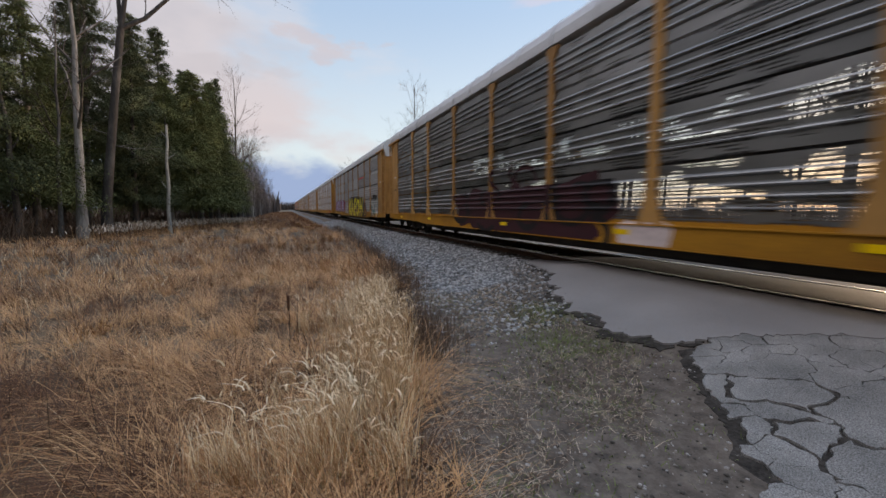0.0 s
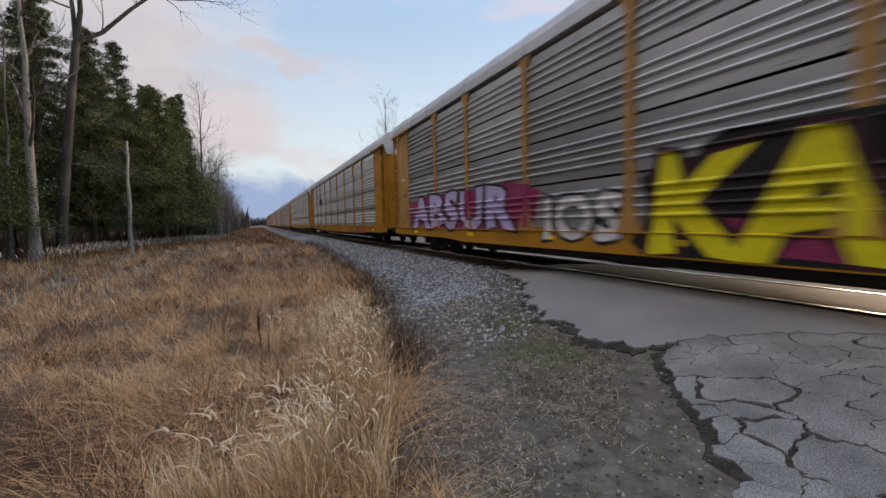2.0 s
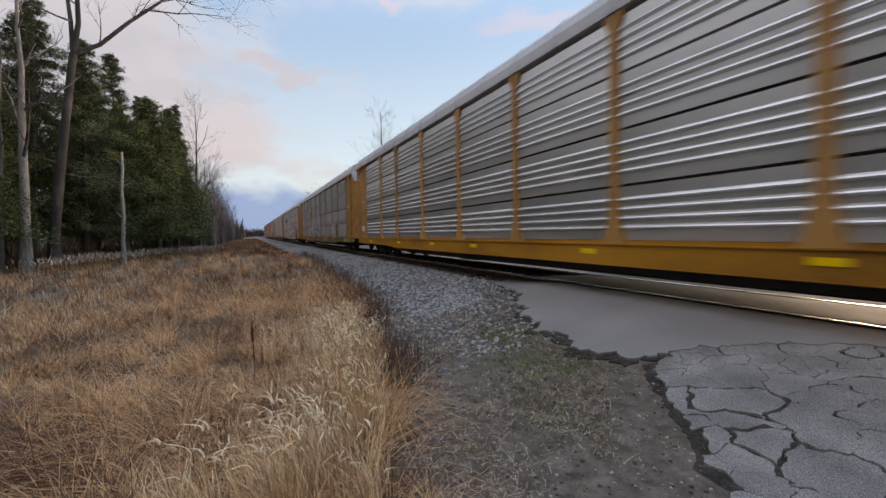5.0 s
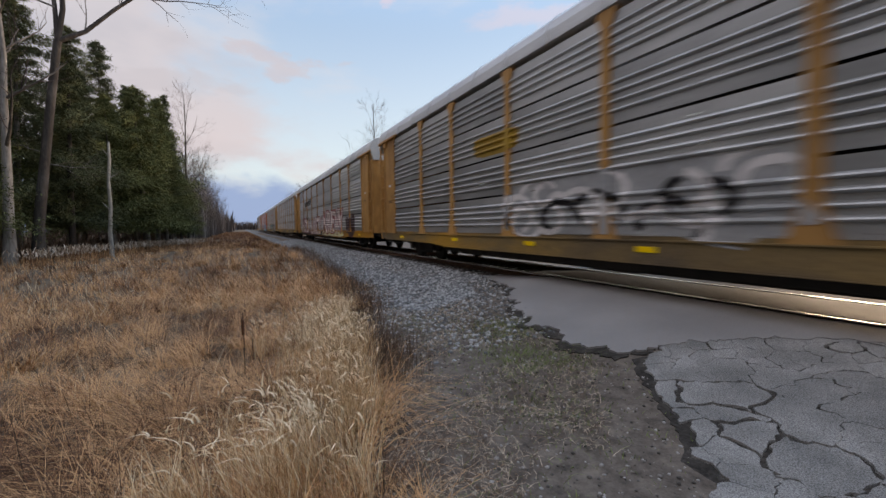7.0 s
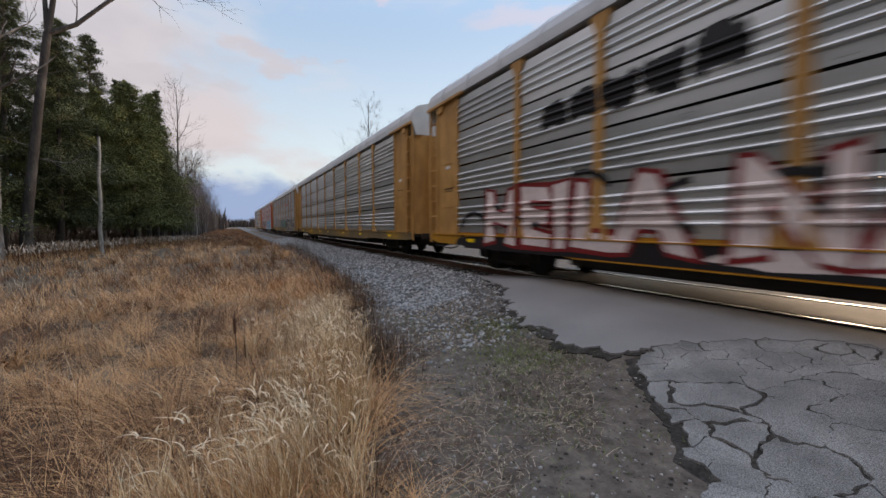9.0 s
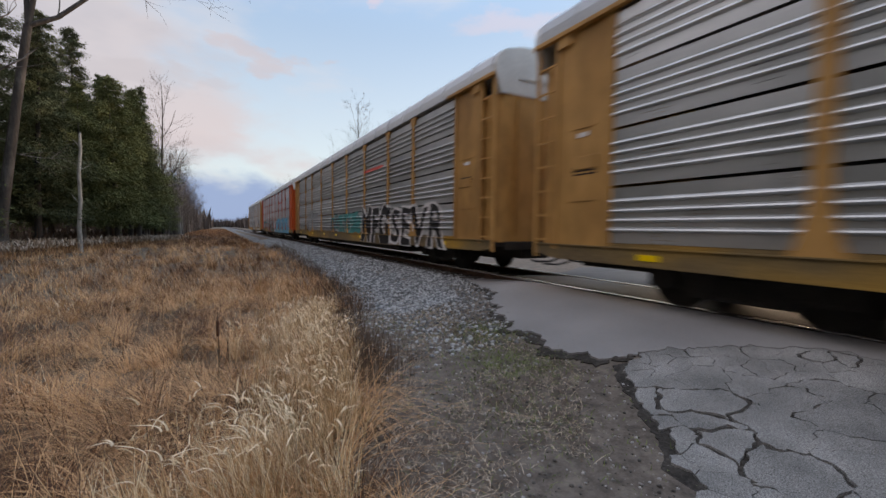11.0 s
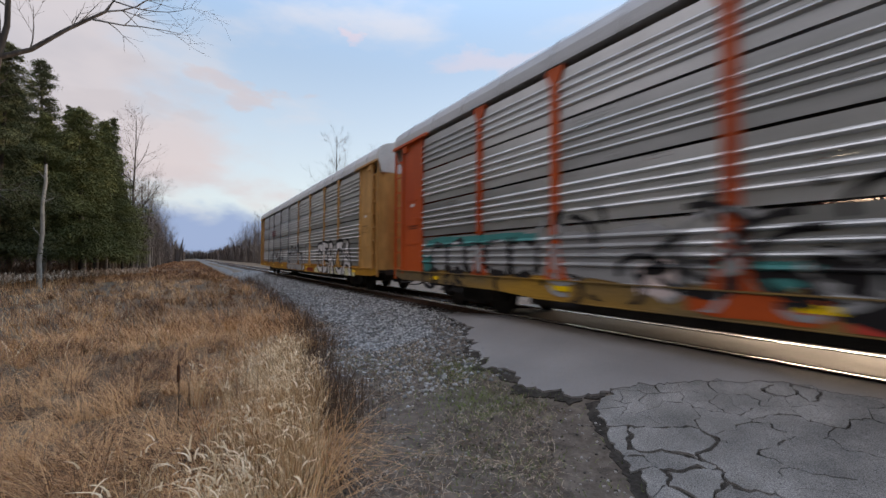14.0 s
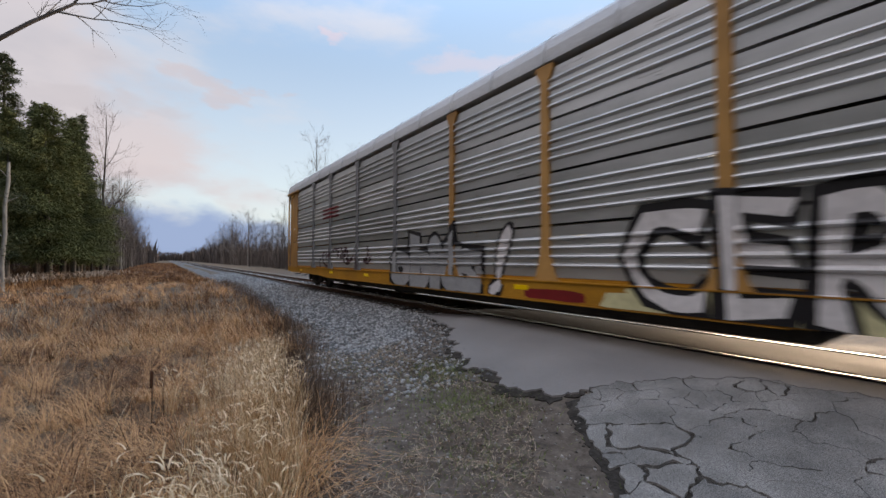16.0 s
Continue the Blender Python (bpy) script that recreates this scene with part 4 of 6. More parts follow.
def autorack(label, paint_end="tan", skin="galv", sill="yellow", grey_posts=0, cap="cap"):
    car = tagged(new("autorack_car"), label, "railway car", "cars of the freight train")
    for side in (0, 1):
        # side 0 faces the road; side 1 is the same wall turned about
        turn = FLIP if side else Matrix()
        for i, p in enumerate(POSTS):
            # the rearmost posts take a duller grey
            mt = M["grey_post"] if i >= 8 - grey_posts else M[paint_end]
            put("post", K["post"], car, turn @ pose(0, p, 0), mt)
        for s in range(4):
            z = SILL_TOP + 0.06 + STRIP * s
            if side == 0:
                for y, key in BAYS:
                    put("panel", K[key], car, pose(0, y, z), M[skin])
                for e in (-1, 1):
                    put("panel", K["end_bay"], car, pose(0, e * (CORR + POSTS[-1] + 0.02) / 2, z), M[skin])
        if side:
            for i, (y, key) in enumerate(BAYS):
                # unseen far wall opened wide, so that sky shows through the near vents
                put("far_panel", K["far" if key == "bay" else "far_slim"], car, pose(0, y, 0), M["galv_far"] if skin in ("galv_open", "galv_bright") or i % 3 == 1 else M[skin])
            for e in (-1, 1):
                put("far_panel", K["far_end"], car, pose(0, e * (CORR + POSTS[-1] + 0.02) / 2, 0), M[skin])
        put("side_sill", K["sill"], car, turn, M[sill])
        for nm in ("flange", "foot", "ledge"):
            put("sill_" + nm, K[nm], car, turn, M[sill])
    put("roof", K["roof"], car)
    put("underframe", K["under"], car)
    put("deck", K["deck"], car)
    for e in (0, 1):
        turn = FLIP if e else Matrix()
        dr = put("end_door", K["door"], car, turn, M[paint_end])
        for x in (-0.9, -0.02, 0.9):
            put("door_rail", K["door_rail"], dr, pose(x, 0, 0), M[paint_end])
        put("vent_plate", K["vent"], dr, None, M[paint_end])
        put("vent_plate", K["vent_b"], dr, None, M[paint_end])
        put("roof_end", K["cap"], car, turn, M[cap])
        put("coupler", K["coupler"], car, turn)
        put("air_hose", K["hose_b" if e else "hose"], car, turn)
        for side in (0, 1):
            m = {(0, 0): Matrix(), (0, 1): Matrix.Diagonal((-1, 1, 1, 1)), (1, 0): Matrix.Diagonal((1, -1, 1, 1)), (1, 1): Matrix.Diagonal((-1, -1, 1, 1))}[(e, side)]
            pn = put("end_panel", K["end_panel"], car, m, M[paint_end])
            lad = put("ladder", K["ladder"], car, m, M[paint_end])
            put("eave_rail", K["eave"], car, m, M[paint_end])
            if side == 0:
                for z in np.arange(0.95, EAVE - 0.2, 0.46):
                    put("rung", K["rung"], lad, pose(0, 0, z), M[paint_end])
                put("plate", K["plate"], pn, pose(0, CORR + 0.6, 2.75))
                for k in range(3):
                    put("bar", K["bar"], pn, pose(0, CORR + 0.55 + 0.02 * (k % 2), 2.1 + 0.2 * e + 0.06 * k))
        tr = put("truck", K["bolster"], car, pose(0, (-1 if e else 1) * (PITCH / 2 - 4.12), 0))
        put("side_frame", K["frame"], tr)
        put("side_frame", K["frame"], tr, FLIP)
        for y in (-0.89, 0.89):
            w = put("wheelset", K["wheel"], tr, pose(0, y, 0.42))
            WHEELS.append((w, y))
    for y in (-11.2, -7.0, -3.6, 0.6, 3.4, 6.8, 11.1):
        put("reflector", K["reflector"], car, pose(0, y, 0))
    return car


def lay_on_side(bm, lift):
    """Cut a flat drawing (y, z in the plane x = 0) at the folds of the side and press it on."""
    zs = [v.co.z for v in bm.verts]
    ys = [v.co.y for v in bm.verts]
    for z in [SILL_TOP, SILL_TOP + 0.012] + ZB:
        if min(zs) < z < max(zs):
            bmesh.ops.bisect_plane(bm, geom=bm.verts[:] + bm.edges[:] + bm.faces[:], plane_co=(0, 0, z), plane_no=(0, 0, 1), dist=1e-5)
    for p in POSTS:
        for y in (p - 0.1, p - 0.09, p + 0.09, p + 0.1):
            if min(ys) < y < max(ys):
                bmesh.ops.bisect_plane(bm, geom=bm.verts[:] + bm.edges[:] + bm.faces[:], plane_co=(0, y, 0), plane_no=(0, 1, 0), dist=1e-5)
    for v in bm.verts:
        v.co.x = side_x(v.co.y, v.co.z) - lift
    return bm


def letters(car, text, y0, y1, z0, z1, fill, edge=None, fat=0.03, rim=0.05, slant=0.0, wave=0.0, lift=0.006, name="graffiti", label=""):
    """Sprayed letters from y0 (left as read) to y1, pressed on the corrugated side."""
    for layer, (mt, grow) in enumerate(((edge, fat + rim), (fill, fat))):
        if mt is None:
            continue
        cu = bpy.data.curves.new("lettering", "FONT")
        cu.body, cu.size, cu.offset, cu.resolution_u = text, 1.0, 0.0, 3
        cu.space_character = 1.12
        ob = bpy.data.objects.new("lettering", cu)
        scene.collection.objects.link(ob)
        bpy.context.view_layer.update()
        flat = bpy.data.meshes.new_from_object(ob)
        bx = [v.co.x for v in flat.vertices]; by = [v.co.y for v in flat.vertices]
        lo, hi, b0, b1 = min(bx), max(bx), min(by), max(by)
        cu.offset = grow
        bpy.context.view_layer.update()
        flat = bpy.data.meshes.new_from_object(ob)
        bpy.data.objects.remove(ob)
        bm = bmesh.new()
        bm.from_mesh(flat)
        for v in bm.verts:
            u, w = (v.co.x - lo) / (hi - lo), (v.co.y - b0) / (b1 - b0)
            u += 0.012 * math.sin(9 * w + 31 * u)
            w += 0.05 * math.sin(23 * u + 2 * w)
            v.co = (0, y0 + (y1 - y0) * u - slant * w, max(z0, 0.58) + (z1 - max(z0, 0.58)) * w * (1 + wave * math.sin(u * 17)) )
        for v in bm.verts:
            v.co.z = max(0.545, min(EAVE - 0.2, v.co.z))
        lay_on_side(bm, lift + 0.004 * layer)
        # each letter a part of its own
        left = set(bm.verts)
        while left:
            grow_from, isle = [left.pop()], []
            while grow_from:
                q = grow_from.pop()
                isle.append(q)
                for e in q.link_edges:
                    o = e.other_vert(q)
                    if o in left:
                        left.remove(o)
                        grow_from.append(o)
            one = bmesh.new()
            twin = {q: one.verts.new(q.co) for q in isle}
            for fc in {fc for q in isle for fc in q.link_faces}:
                one.faces.new([twin[q] for q in fc.verts])
            put("letter" if layer else "letter_edge", bm_mesh("letter", one, M[mt]), car, label=label)
        bm.free()


def blot(car, y0, y1, z0, z1, mt, seed=0, rough=0.12, lift=0.003, n=46, name="graffiti", label="", hollow=0.0):
    """A sprayed patch with an uneven outline."""
    r = random.Random(seed)
    ph = [r.uniform(0, 6.28) for _ in range(6)]
    pts = []
    for i in range(n):
        a = 2 * math.pi * i / n
        cx, cz = math.copysign(abs(math.cos(a)) ** 0.45, math.cos(a)), math.copysign(abs(math.sin(a)) ** 0.45, math.sin(a))
        k = 1 + rough * (math.sin(3 * a + ph[0]) + math.sin(7 * a + ph[1]) + 0.8 * math.sin(13 * a + ph[2])) / 2
        pts.append(((y0 + y1) / 2 + cx * (y1 - y0) / 2 * (1 + (k - 1) * 0.35), max(0.545, (z0 + z1) / 2 + cz * (z1 - z0) / 2 * k)))
    bm = bmesh.new()
    bm.faces.new([bm.verts.new((0, y, z)) for y, z in pts])
    put(name, bm_mesh("graffiti", lay_on_side(bm, lift), M[mt]), car, label=label)


def strokes(car, y0, y1, z0, z1, mt, count, seed, width=0.05, lift=0.011, curly=1.0):
    """Loose sprayed lines and arcs."""
    r = random.Random(seed)
    bm = bmesh.new()
    for _ in range(count):
        c = (r.uniform(y0, y1), r.uniform(z0 + 0.15, z1 - 0.15))
        rad, a0, sweep = r.uniform(0.15, 0.5), r.uniform(0, 6.28), r.uniform(1.5, 4.5) * curly
        prev = None
        for k in range(11):
            a = a0 + sweep * k / 10
            ry, rz = rad * 1.2, rad * 0.8
            pair = []
            for w in (-width, width):
                y, z = c[0] + (ry + w) * math.cos(a), c[1] + (rz + w) * math.sin(a)
                pair.append(bm.verts.new((0, min(CORR - 0.05, max(-CORR + 0.05, y)), min(z1, max(z0, z)))))
            if prev:
                bm.faces.new([prev[0], prev[1], pair[1], pair[0]])
            prev = pair
    tagged(put("graffiti", bm_mesh("graffiti", lay_on_side(bm, lift), M[mt]), car), kind="stuff")


GREY_LABEL = "grey corrugated covered car carrier with %s"


def build_train():
    cars = []

    def add(*a, **k):
        cars.append(autorack(*a, **k))
        return cars[-1]

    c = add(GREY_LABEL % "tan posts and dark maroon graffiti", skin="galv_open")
    blot(c, -3.4, 3.9, 0.45, 1.75, "maroon", 1, 0.25)
    strokes(c, -3.2, 3.6, 0.5, 1.7, "black", 14, 3, 0.08)
    blot(c, -4.6, -3.5, 0.5, 0.95, "rose", 2)
    strokes(c, -1, 1, 1.2, 2.3, "maroon", 5, 4, 0.05)
    blot(c, -13.0, -12.2, 1.1, 1.5, "silver", 9, name="sticker")

    c = add(GREY_LABEL % "tan ends, yellow and lilac graffiti", skin="galv_dirty")
    blot(c, -6.7, 1.3, 0.42, 2.1, "black", 5, 0.16)
    blot(c, -7.5, -6.0, 0.42, 1.7, "maroon", 6, 0.25)
    letters(c, "KAEOH", 0.9, -5.9, 0.6, 1.95, "lemon", "maroon", 0.04, 0.05, slant=0.1, lift=0.008)
    blot(c, -5.6, 0.2, 0.6, 1.15, "magenta", 51, 0.2, lift=0.0055)
    letters(c, "IOS", 3.5, 1.6, 0.75, 1.55, "white", "black", 0.04)
    blot(c, 3.7, 11.75, 0.9, 2.0, "magenta", 8, 0.08)
    letters(c, "ABSUR", 11.2, 4.8, 0.95, 1.95, "purple", "black", 0.045, 0.04, lift=0.008)
    blot(c, -11.7, -9.3, 0.62, 1.95, "black", 9, 0.2)
    blot(c, -10.4, -9.5, 0.7, 1.8, "silver", 89, 0.3, lift=0.006)
    blot(c, -11.6, -10.5, 0.7, 1.85, "silver", 90, 0.3, lift=0.006)
    strokes(c, -11.6, -9.3, 0.7, 1.85, "white", 8, 9, 0.06)
    strokes(c, -11.6, -9.3, 0.7, 1.85, "teal", 5, 10, 0.05)
    blot(c, -6.85, -4.3, 3.42, 3.56, "scarlet", 11, 0.02, name="stripe")

    c = add(GREY_LABEL % "clean bright panels and yellow posts", skin="galv_bright", paint_end="yellow")
    blot(c, 5.9, 7.6, 2.75, 3.3, "black", 12, 0.1, name="emblem")
    blot(c, -9.6, -8.4, 0.42, 0.95, "scarlet", 13, 0.2)

    c = add(GREY_LABEL % "tan ends and white paint patches", skin="galv_bright")
    blot(c, 11.2, 11.6, 3.75, 4.05, "white", 14, 0.2)
    blot(c, 12.2, 12.9, 1.25, 1.55, "white", 15, 0.2, name="sticker")

    c = add(GREY_LABEL % "silver graffiti and a grimy sill", sill="dirty_sill", skin="galv_dirty")
    blot(c, -1.4, 4.3, 0.9, 2.0, "silver", 16, 0.22)
    strokes(c, -1.3, 4.2, 0.9, 2.0, "white", 18, 17, 0.06)
    strokes(c, -1.3, 4.2, 0.95, 1.8, "black", 8, 18, 0.07)
    strokes(c, -6.6, -2.8, 0.9, 2.0, "silver", 16, 19, 0.06)
    strokes(c, -6.4, -2.6, 0.9, 1.9, "white", 8, 20, 0.04)
    blot(c, -8.25, -7.0, 0.9, 1.95, "silver", 21, 0.24)
    strokes(c, -8.2, -6.9, 0.9, 2.0, "white", 6, 92, 0.05)
    blot(c, -8.9, -8.3, 0.8, 2.0, "black", 91, 0.25)
    strokes(c, -11.2, -9.0, 1.2, 2.2, "silver", 7, 22, 0.05)
    blot(c, 3.8, 5.7, 2.85, 3.35, "gold", 23, 0.08, name="emblem")

    c = add(GREY_LABEL % "white letters edged in dark red", sill="yellow")
    blot(c, -6.8, 11.9, 0.53, 0.872, "black", 93, 0.03, lift=0.002)
    letters(c, "HEILA", 10.3, 5.4, 0.8, 1.85, "rose", "crimson", 0.045, 0.05, lift=0.008)
    letters(c, "NASTY", 4.7, -0.3, 0.8, 1.85, "rose", "crimson", 0.045, 0.05, lift=0.008)
    letters(c, "KREW", -1.1, -7.4, 0.86, 2.15, "rose", "crimson", 0.045, 0.05, lift=0.008)
    blot(c, -7.6, -0.6, 0.56, 0.87, "cream", 80, 0.15)
    blot(c, 0.4, 5.0, 0.6, 0.87, "rose", 81, 0.2)
    strokes(c, 0.5, 11, 0.7, 2.2, "black", 16, 27, 0.05)
    blot(c, -10.3, -8.2, 0.7, 1.8, "maroon", 28, 0.3)
    for k in range(5):
        blot(c, 7.7 - 0.75 * k, 8.4 - 0.75 * k, 3.0 + 0.02 * k, 3.45 + 0.05 * k, "black", 29 + k, 0.25)

    c = add(GREY_LABEL % "tan ends and weathered panels", sill="dirty_sill")
    strokes(c, -9, 2, 0.9, 1.7, "silver", 16, 33, 0.04)

    c = add(GREY_LABEL % "dark letters edged in white", sill="dirty_sill", skin="galv_dirty")
    blot(c, -3.7, 1.6, 0.9, 1.8, "teal", 36, 0.2)
    letters(c, "MFG", -3.9, -7.0, 0.55, 1.9, "black", "white", 0.05, 0.05, slant=0.1, lift=0.008)
    letters(c, "SEVR", -7.3, -11.2, 0.62, 1.8, "black", "white", 0.02, 0.05, slant=0.1, lift=0.008)
    strokes(c, -3.4, 11, 0.9, 1.9, "silver", 34, 35, 0.035)
    strokes(c, -2.0, 2.5, 0.9, 1.8, "ash", 12, 37, 0.06)
    blot(c, 5.2, 8.2, 0.9, 2.2, "silver", 38, 0.2)
    strokes(c, 4.8, 8.4, 0.9, 2.3, "silver", 9, 39, 0.05)
    strokes(c, 8.4, 11.5, 0.9, 1.5, "black", 8, 40, 0.05)
    blot(c, -6.4, -4.2, 3.42, 3.56, "scarlet", 41, 0.02, name="stripe")

    c = add(GREY_LABEL % "orange-red ends and blue graffiti", paint_end="red", sill="dirty_sill")
    blot(c, -11.3, -1.3, 0.44, 1.15, "sky", 42, 0.06)
    blot(c, -10.6, -6.4, 0.8, 2.0, "sky", 43, 0.12)
    blot(c, -6.2, -2.0, 0.8, 1.85, "sky", 44, 0.16)
    strokes(c, -10.8, -2.0, 0.6, 1.9, "black", 10, 45, 0.035, curly=0.5)
    strokes(c, -10.8, -2.0, 0.6, 1.9, "white", 6, 46, 0.03, curly=0.4)
    blot(c, -1.4, -0.7, 0.5, 1.5, "white", 47, 0.3)
    blot(c, 4.6, 7.0, 0.9, 1.7, "silver", 48, 0.22)
    blot(c, -0.2, 2.6, 0.9, 1.8, "silver", 84, 0.22)
    blot(c, 3.3, 4.7, 0.56, 0.85, "red", 85, 0.12, lift=0.005)
    blot(c, 3.4, 4.4, 0.92, 1.25, "teal", 86, 0.25, lift=0.005)
    blot(c, 2.5, 3.45, 0.6, 1.45, "black", 87, 0.3, lift=0.005)
    blot(c, 4.85, 5.4, 0.7, 1.2, "rose", 88, 0.3, lift=0.005)
    strokes(c, -0.2, 7.0, 0.6, 2.1, "black", 26, 49, 0.045)
    strokes(c, -0.2, 7.0, 0.6, 2.0, "silver", 20, 50, 0.04)
    blot(c, 0.8, 2.2, 0.6, 1.1, "teal", 51, 0.3)
    blot(c, 2.2, 3.2, 0.45, 0.85, "scarlet", 52, 0.2)
    for k in range(5):
        blot(c, 10.45 - 0.78 * k, 11.3 - 0.78 * k, 0.92, 1.62 + 0.05 * (k % 2), "black", 64 + k, 0.2, lift=0.004)
        blot(c, 10.55 - 0.78 * k, 11.2 - 0.78 * k, 1.0, 1.55 + 0.05 * (k % 2), "silver", 70 + k, 0.25, lift=0.008)
    blot(c, 7.4, 11.6, 1.55, 1.78, "teal", 53, 0.2)
    blot(c, 11.2, 11.78, 0.9, 1.35, "teal", 54, 0.3)
    blot(c, -6.9, -4.3, 3.42, 3.56, "scarlet", 55, 0.02, name="stripe")
    strokes(c, 6.8, 11.5, 0.45, 1.0, "black", 12, 56, 0.05)

    c = add(GREY_LABEL % "white graffiti at the tail", sill="yellow", grey_posts=4)
    letters(c, "CERCA", -5.7, -10.9, 0.50, 1.95, "white", "black", 0.015, 0.06, lift=0.008)
    letters(c, "obits", 1.5, -2.3, 0.6, 1.75, "silver", "black", 0.09, 0.06, lift=0.008)
    letters(c, "!", -2.75, -3.0, 0.6, 1.85, "white", "black", 0.02, 0.03, slant=0.35, lift=0.008)
    blot(c, -11.3, -5.3, 0.44, 0.86, "cream", 58, 0.15)
    strokes(c, 2.5, 8.5, 0.9, 1.7, "maroon", 14, 59, 0.05)
    for k in range(3):
        blot(c, 6.0, 7.9, 2.9 + 0.16 * k, 2.99 + 0.16 * k, "crimson", 60 + k, 0.1, name="stripe")
    blot(c, -5.0, -3.7, 0.56, 0.74, "crimson", 63, 0.1, name="emblem")
    return cars


CARS = build_train()


# ---- plants ----
def blades(name, x, y, h, width, mt, lean=0.35, curl=0.5, segs=3, z=None, label="", category="grass", swirl=0.0, tip=0.15, heading=None, shade=None):
    """Tapering curved blades in one mesh."""
    n = len(x)
    z = ground_z(x, y) - 0.04 if z is None else z
    az = rng.uniform(0, 2 * np.pi, n)
    if swirl:
        # laid by wind and snow: neighbours lean the same way
        az = 3.2 * wobble(x, y, swirl, 0.7) + 2.0 * wobble(x, y, swirl * 2.7, 3.1) + rng.normal(0, 0.55, n)
    if heading is not None:
        az = heading
    d = np.stack([np.cos(az), np.sin(az), 0 * az], 1)
    side_a = az + np.pi / 2 + rng.normal(0, 0.6, n)
    side = np.stack([np.cos(side_a), np.sin(side_a), 0 * az], 1)
    le, cu = np.abs(rng.normal(lean, lean * 0.5, n)), np.abs(rng.normal(curl, curl * 0.6, n))
    ts = np.linspace(0, 1, segs + 1)
    V = np.empty((n, 2 * segs + 1, 3))
    for k, t in enumerate(ts):
        c = np.stack([x, y, z], 1) + d * ((le * t + cu * t ** 3) * h)[:, None]
        c[:, 2] += h * (t - 0.55 * np.minimum(cu, 1.2) * t ** 3)
        w = (width * (1 - t) + width * tip * t)[:, None] if np.ndim(width) else width * (1 - t * (1 - tip))
        if k < segs:
            V[:, 2 * k], V[:, 2 * k + 1] = c - side * w, c + side * w
        else:
            V[:, 2 * k] = c
    b = (np.arange(n) * (2 * segs + 1))[:, None]
    q = np.concatenate([b + np.array([[2 * k, 2 * k + 1, 2 * k + 3, 2 * k + 2]]) for k in range(segs - 1)])
    t = b + np.array([[2 * segs - 2, 2 * segs - 1, 2 * segs]])
    me = mesh_np(name, V.reshape(-1, 3), [q, t], mt)
    if shade is not None:
        me.attributes.new("tone", "FLOAT", "POINT").data.foreach_set("value", np.repeat(shade, 2 * segs + 1).astype(np.float32))
    return tagged(put(name, me), label, category, kind="stuff")


def tufts(cx, cy, per, reach):
    """Blades in tufts: points, the way each leans, and its tuft's number."""
    k = np.repeat(np.arange(len(cx)), per)
    a = rng.uniform(0, 2 * np.pi, len(k))
    d = np.abs(rng.normal(0, 1, len(k))) * np.repeat(reach, per)
    # a tuft falls to one side, with a fan of stray blades
    lay = rng.uniform(0, 2 * np.pi, len(cx))
    lay = np.where(rng.random(len(cx)) < 0.6, 2.6 + 1.3 * wobble(cx, cy, 0.8, 0.7) + rng.normal(0, 0.5, len(cx)), lay)
    return cx[k] + d * np.cos(a), cy[k] + d * np.sin(a), lay[k] + rng.normal(0, 0.75, len(k)), k


def field_points(n, r0, r1, a0=-75, a1=40):
    """Points strewn round the standpoint, denser near it, on the field side of the verge."""
    r = r0 + (r1 - r0) * rng.random(n) ** 1.25
    a = np.radians(rng.uniform(a0, a1, n))
    x, y = r * np.sin(a), r * np.cos(a)
    keep = (x < grass_edge(y) - 0.05 + rng.normal(0, 0.12, n)) & (y > -0.6) & (x > -0.42 * y - 9)
    return x[keep], y[keep]


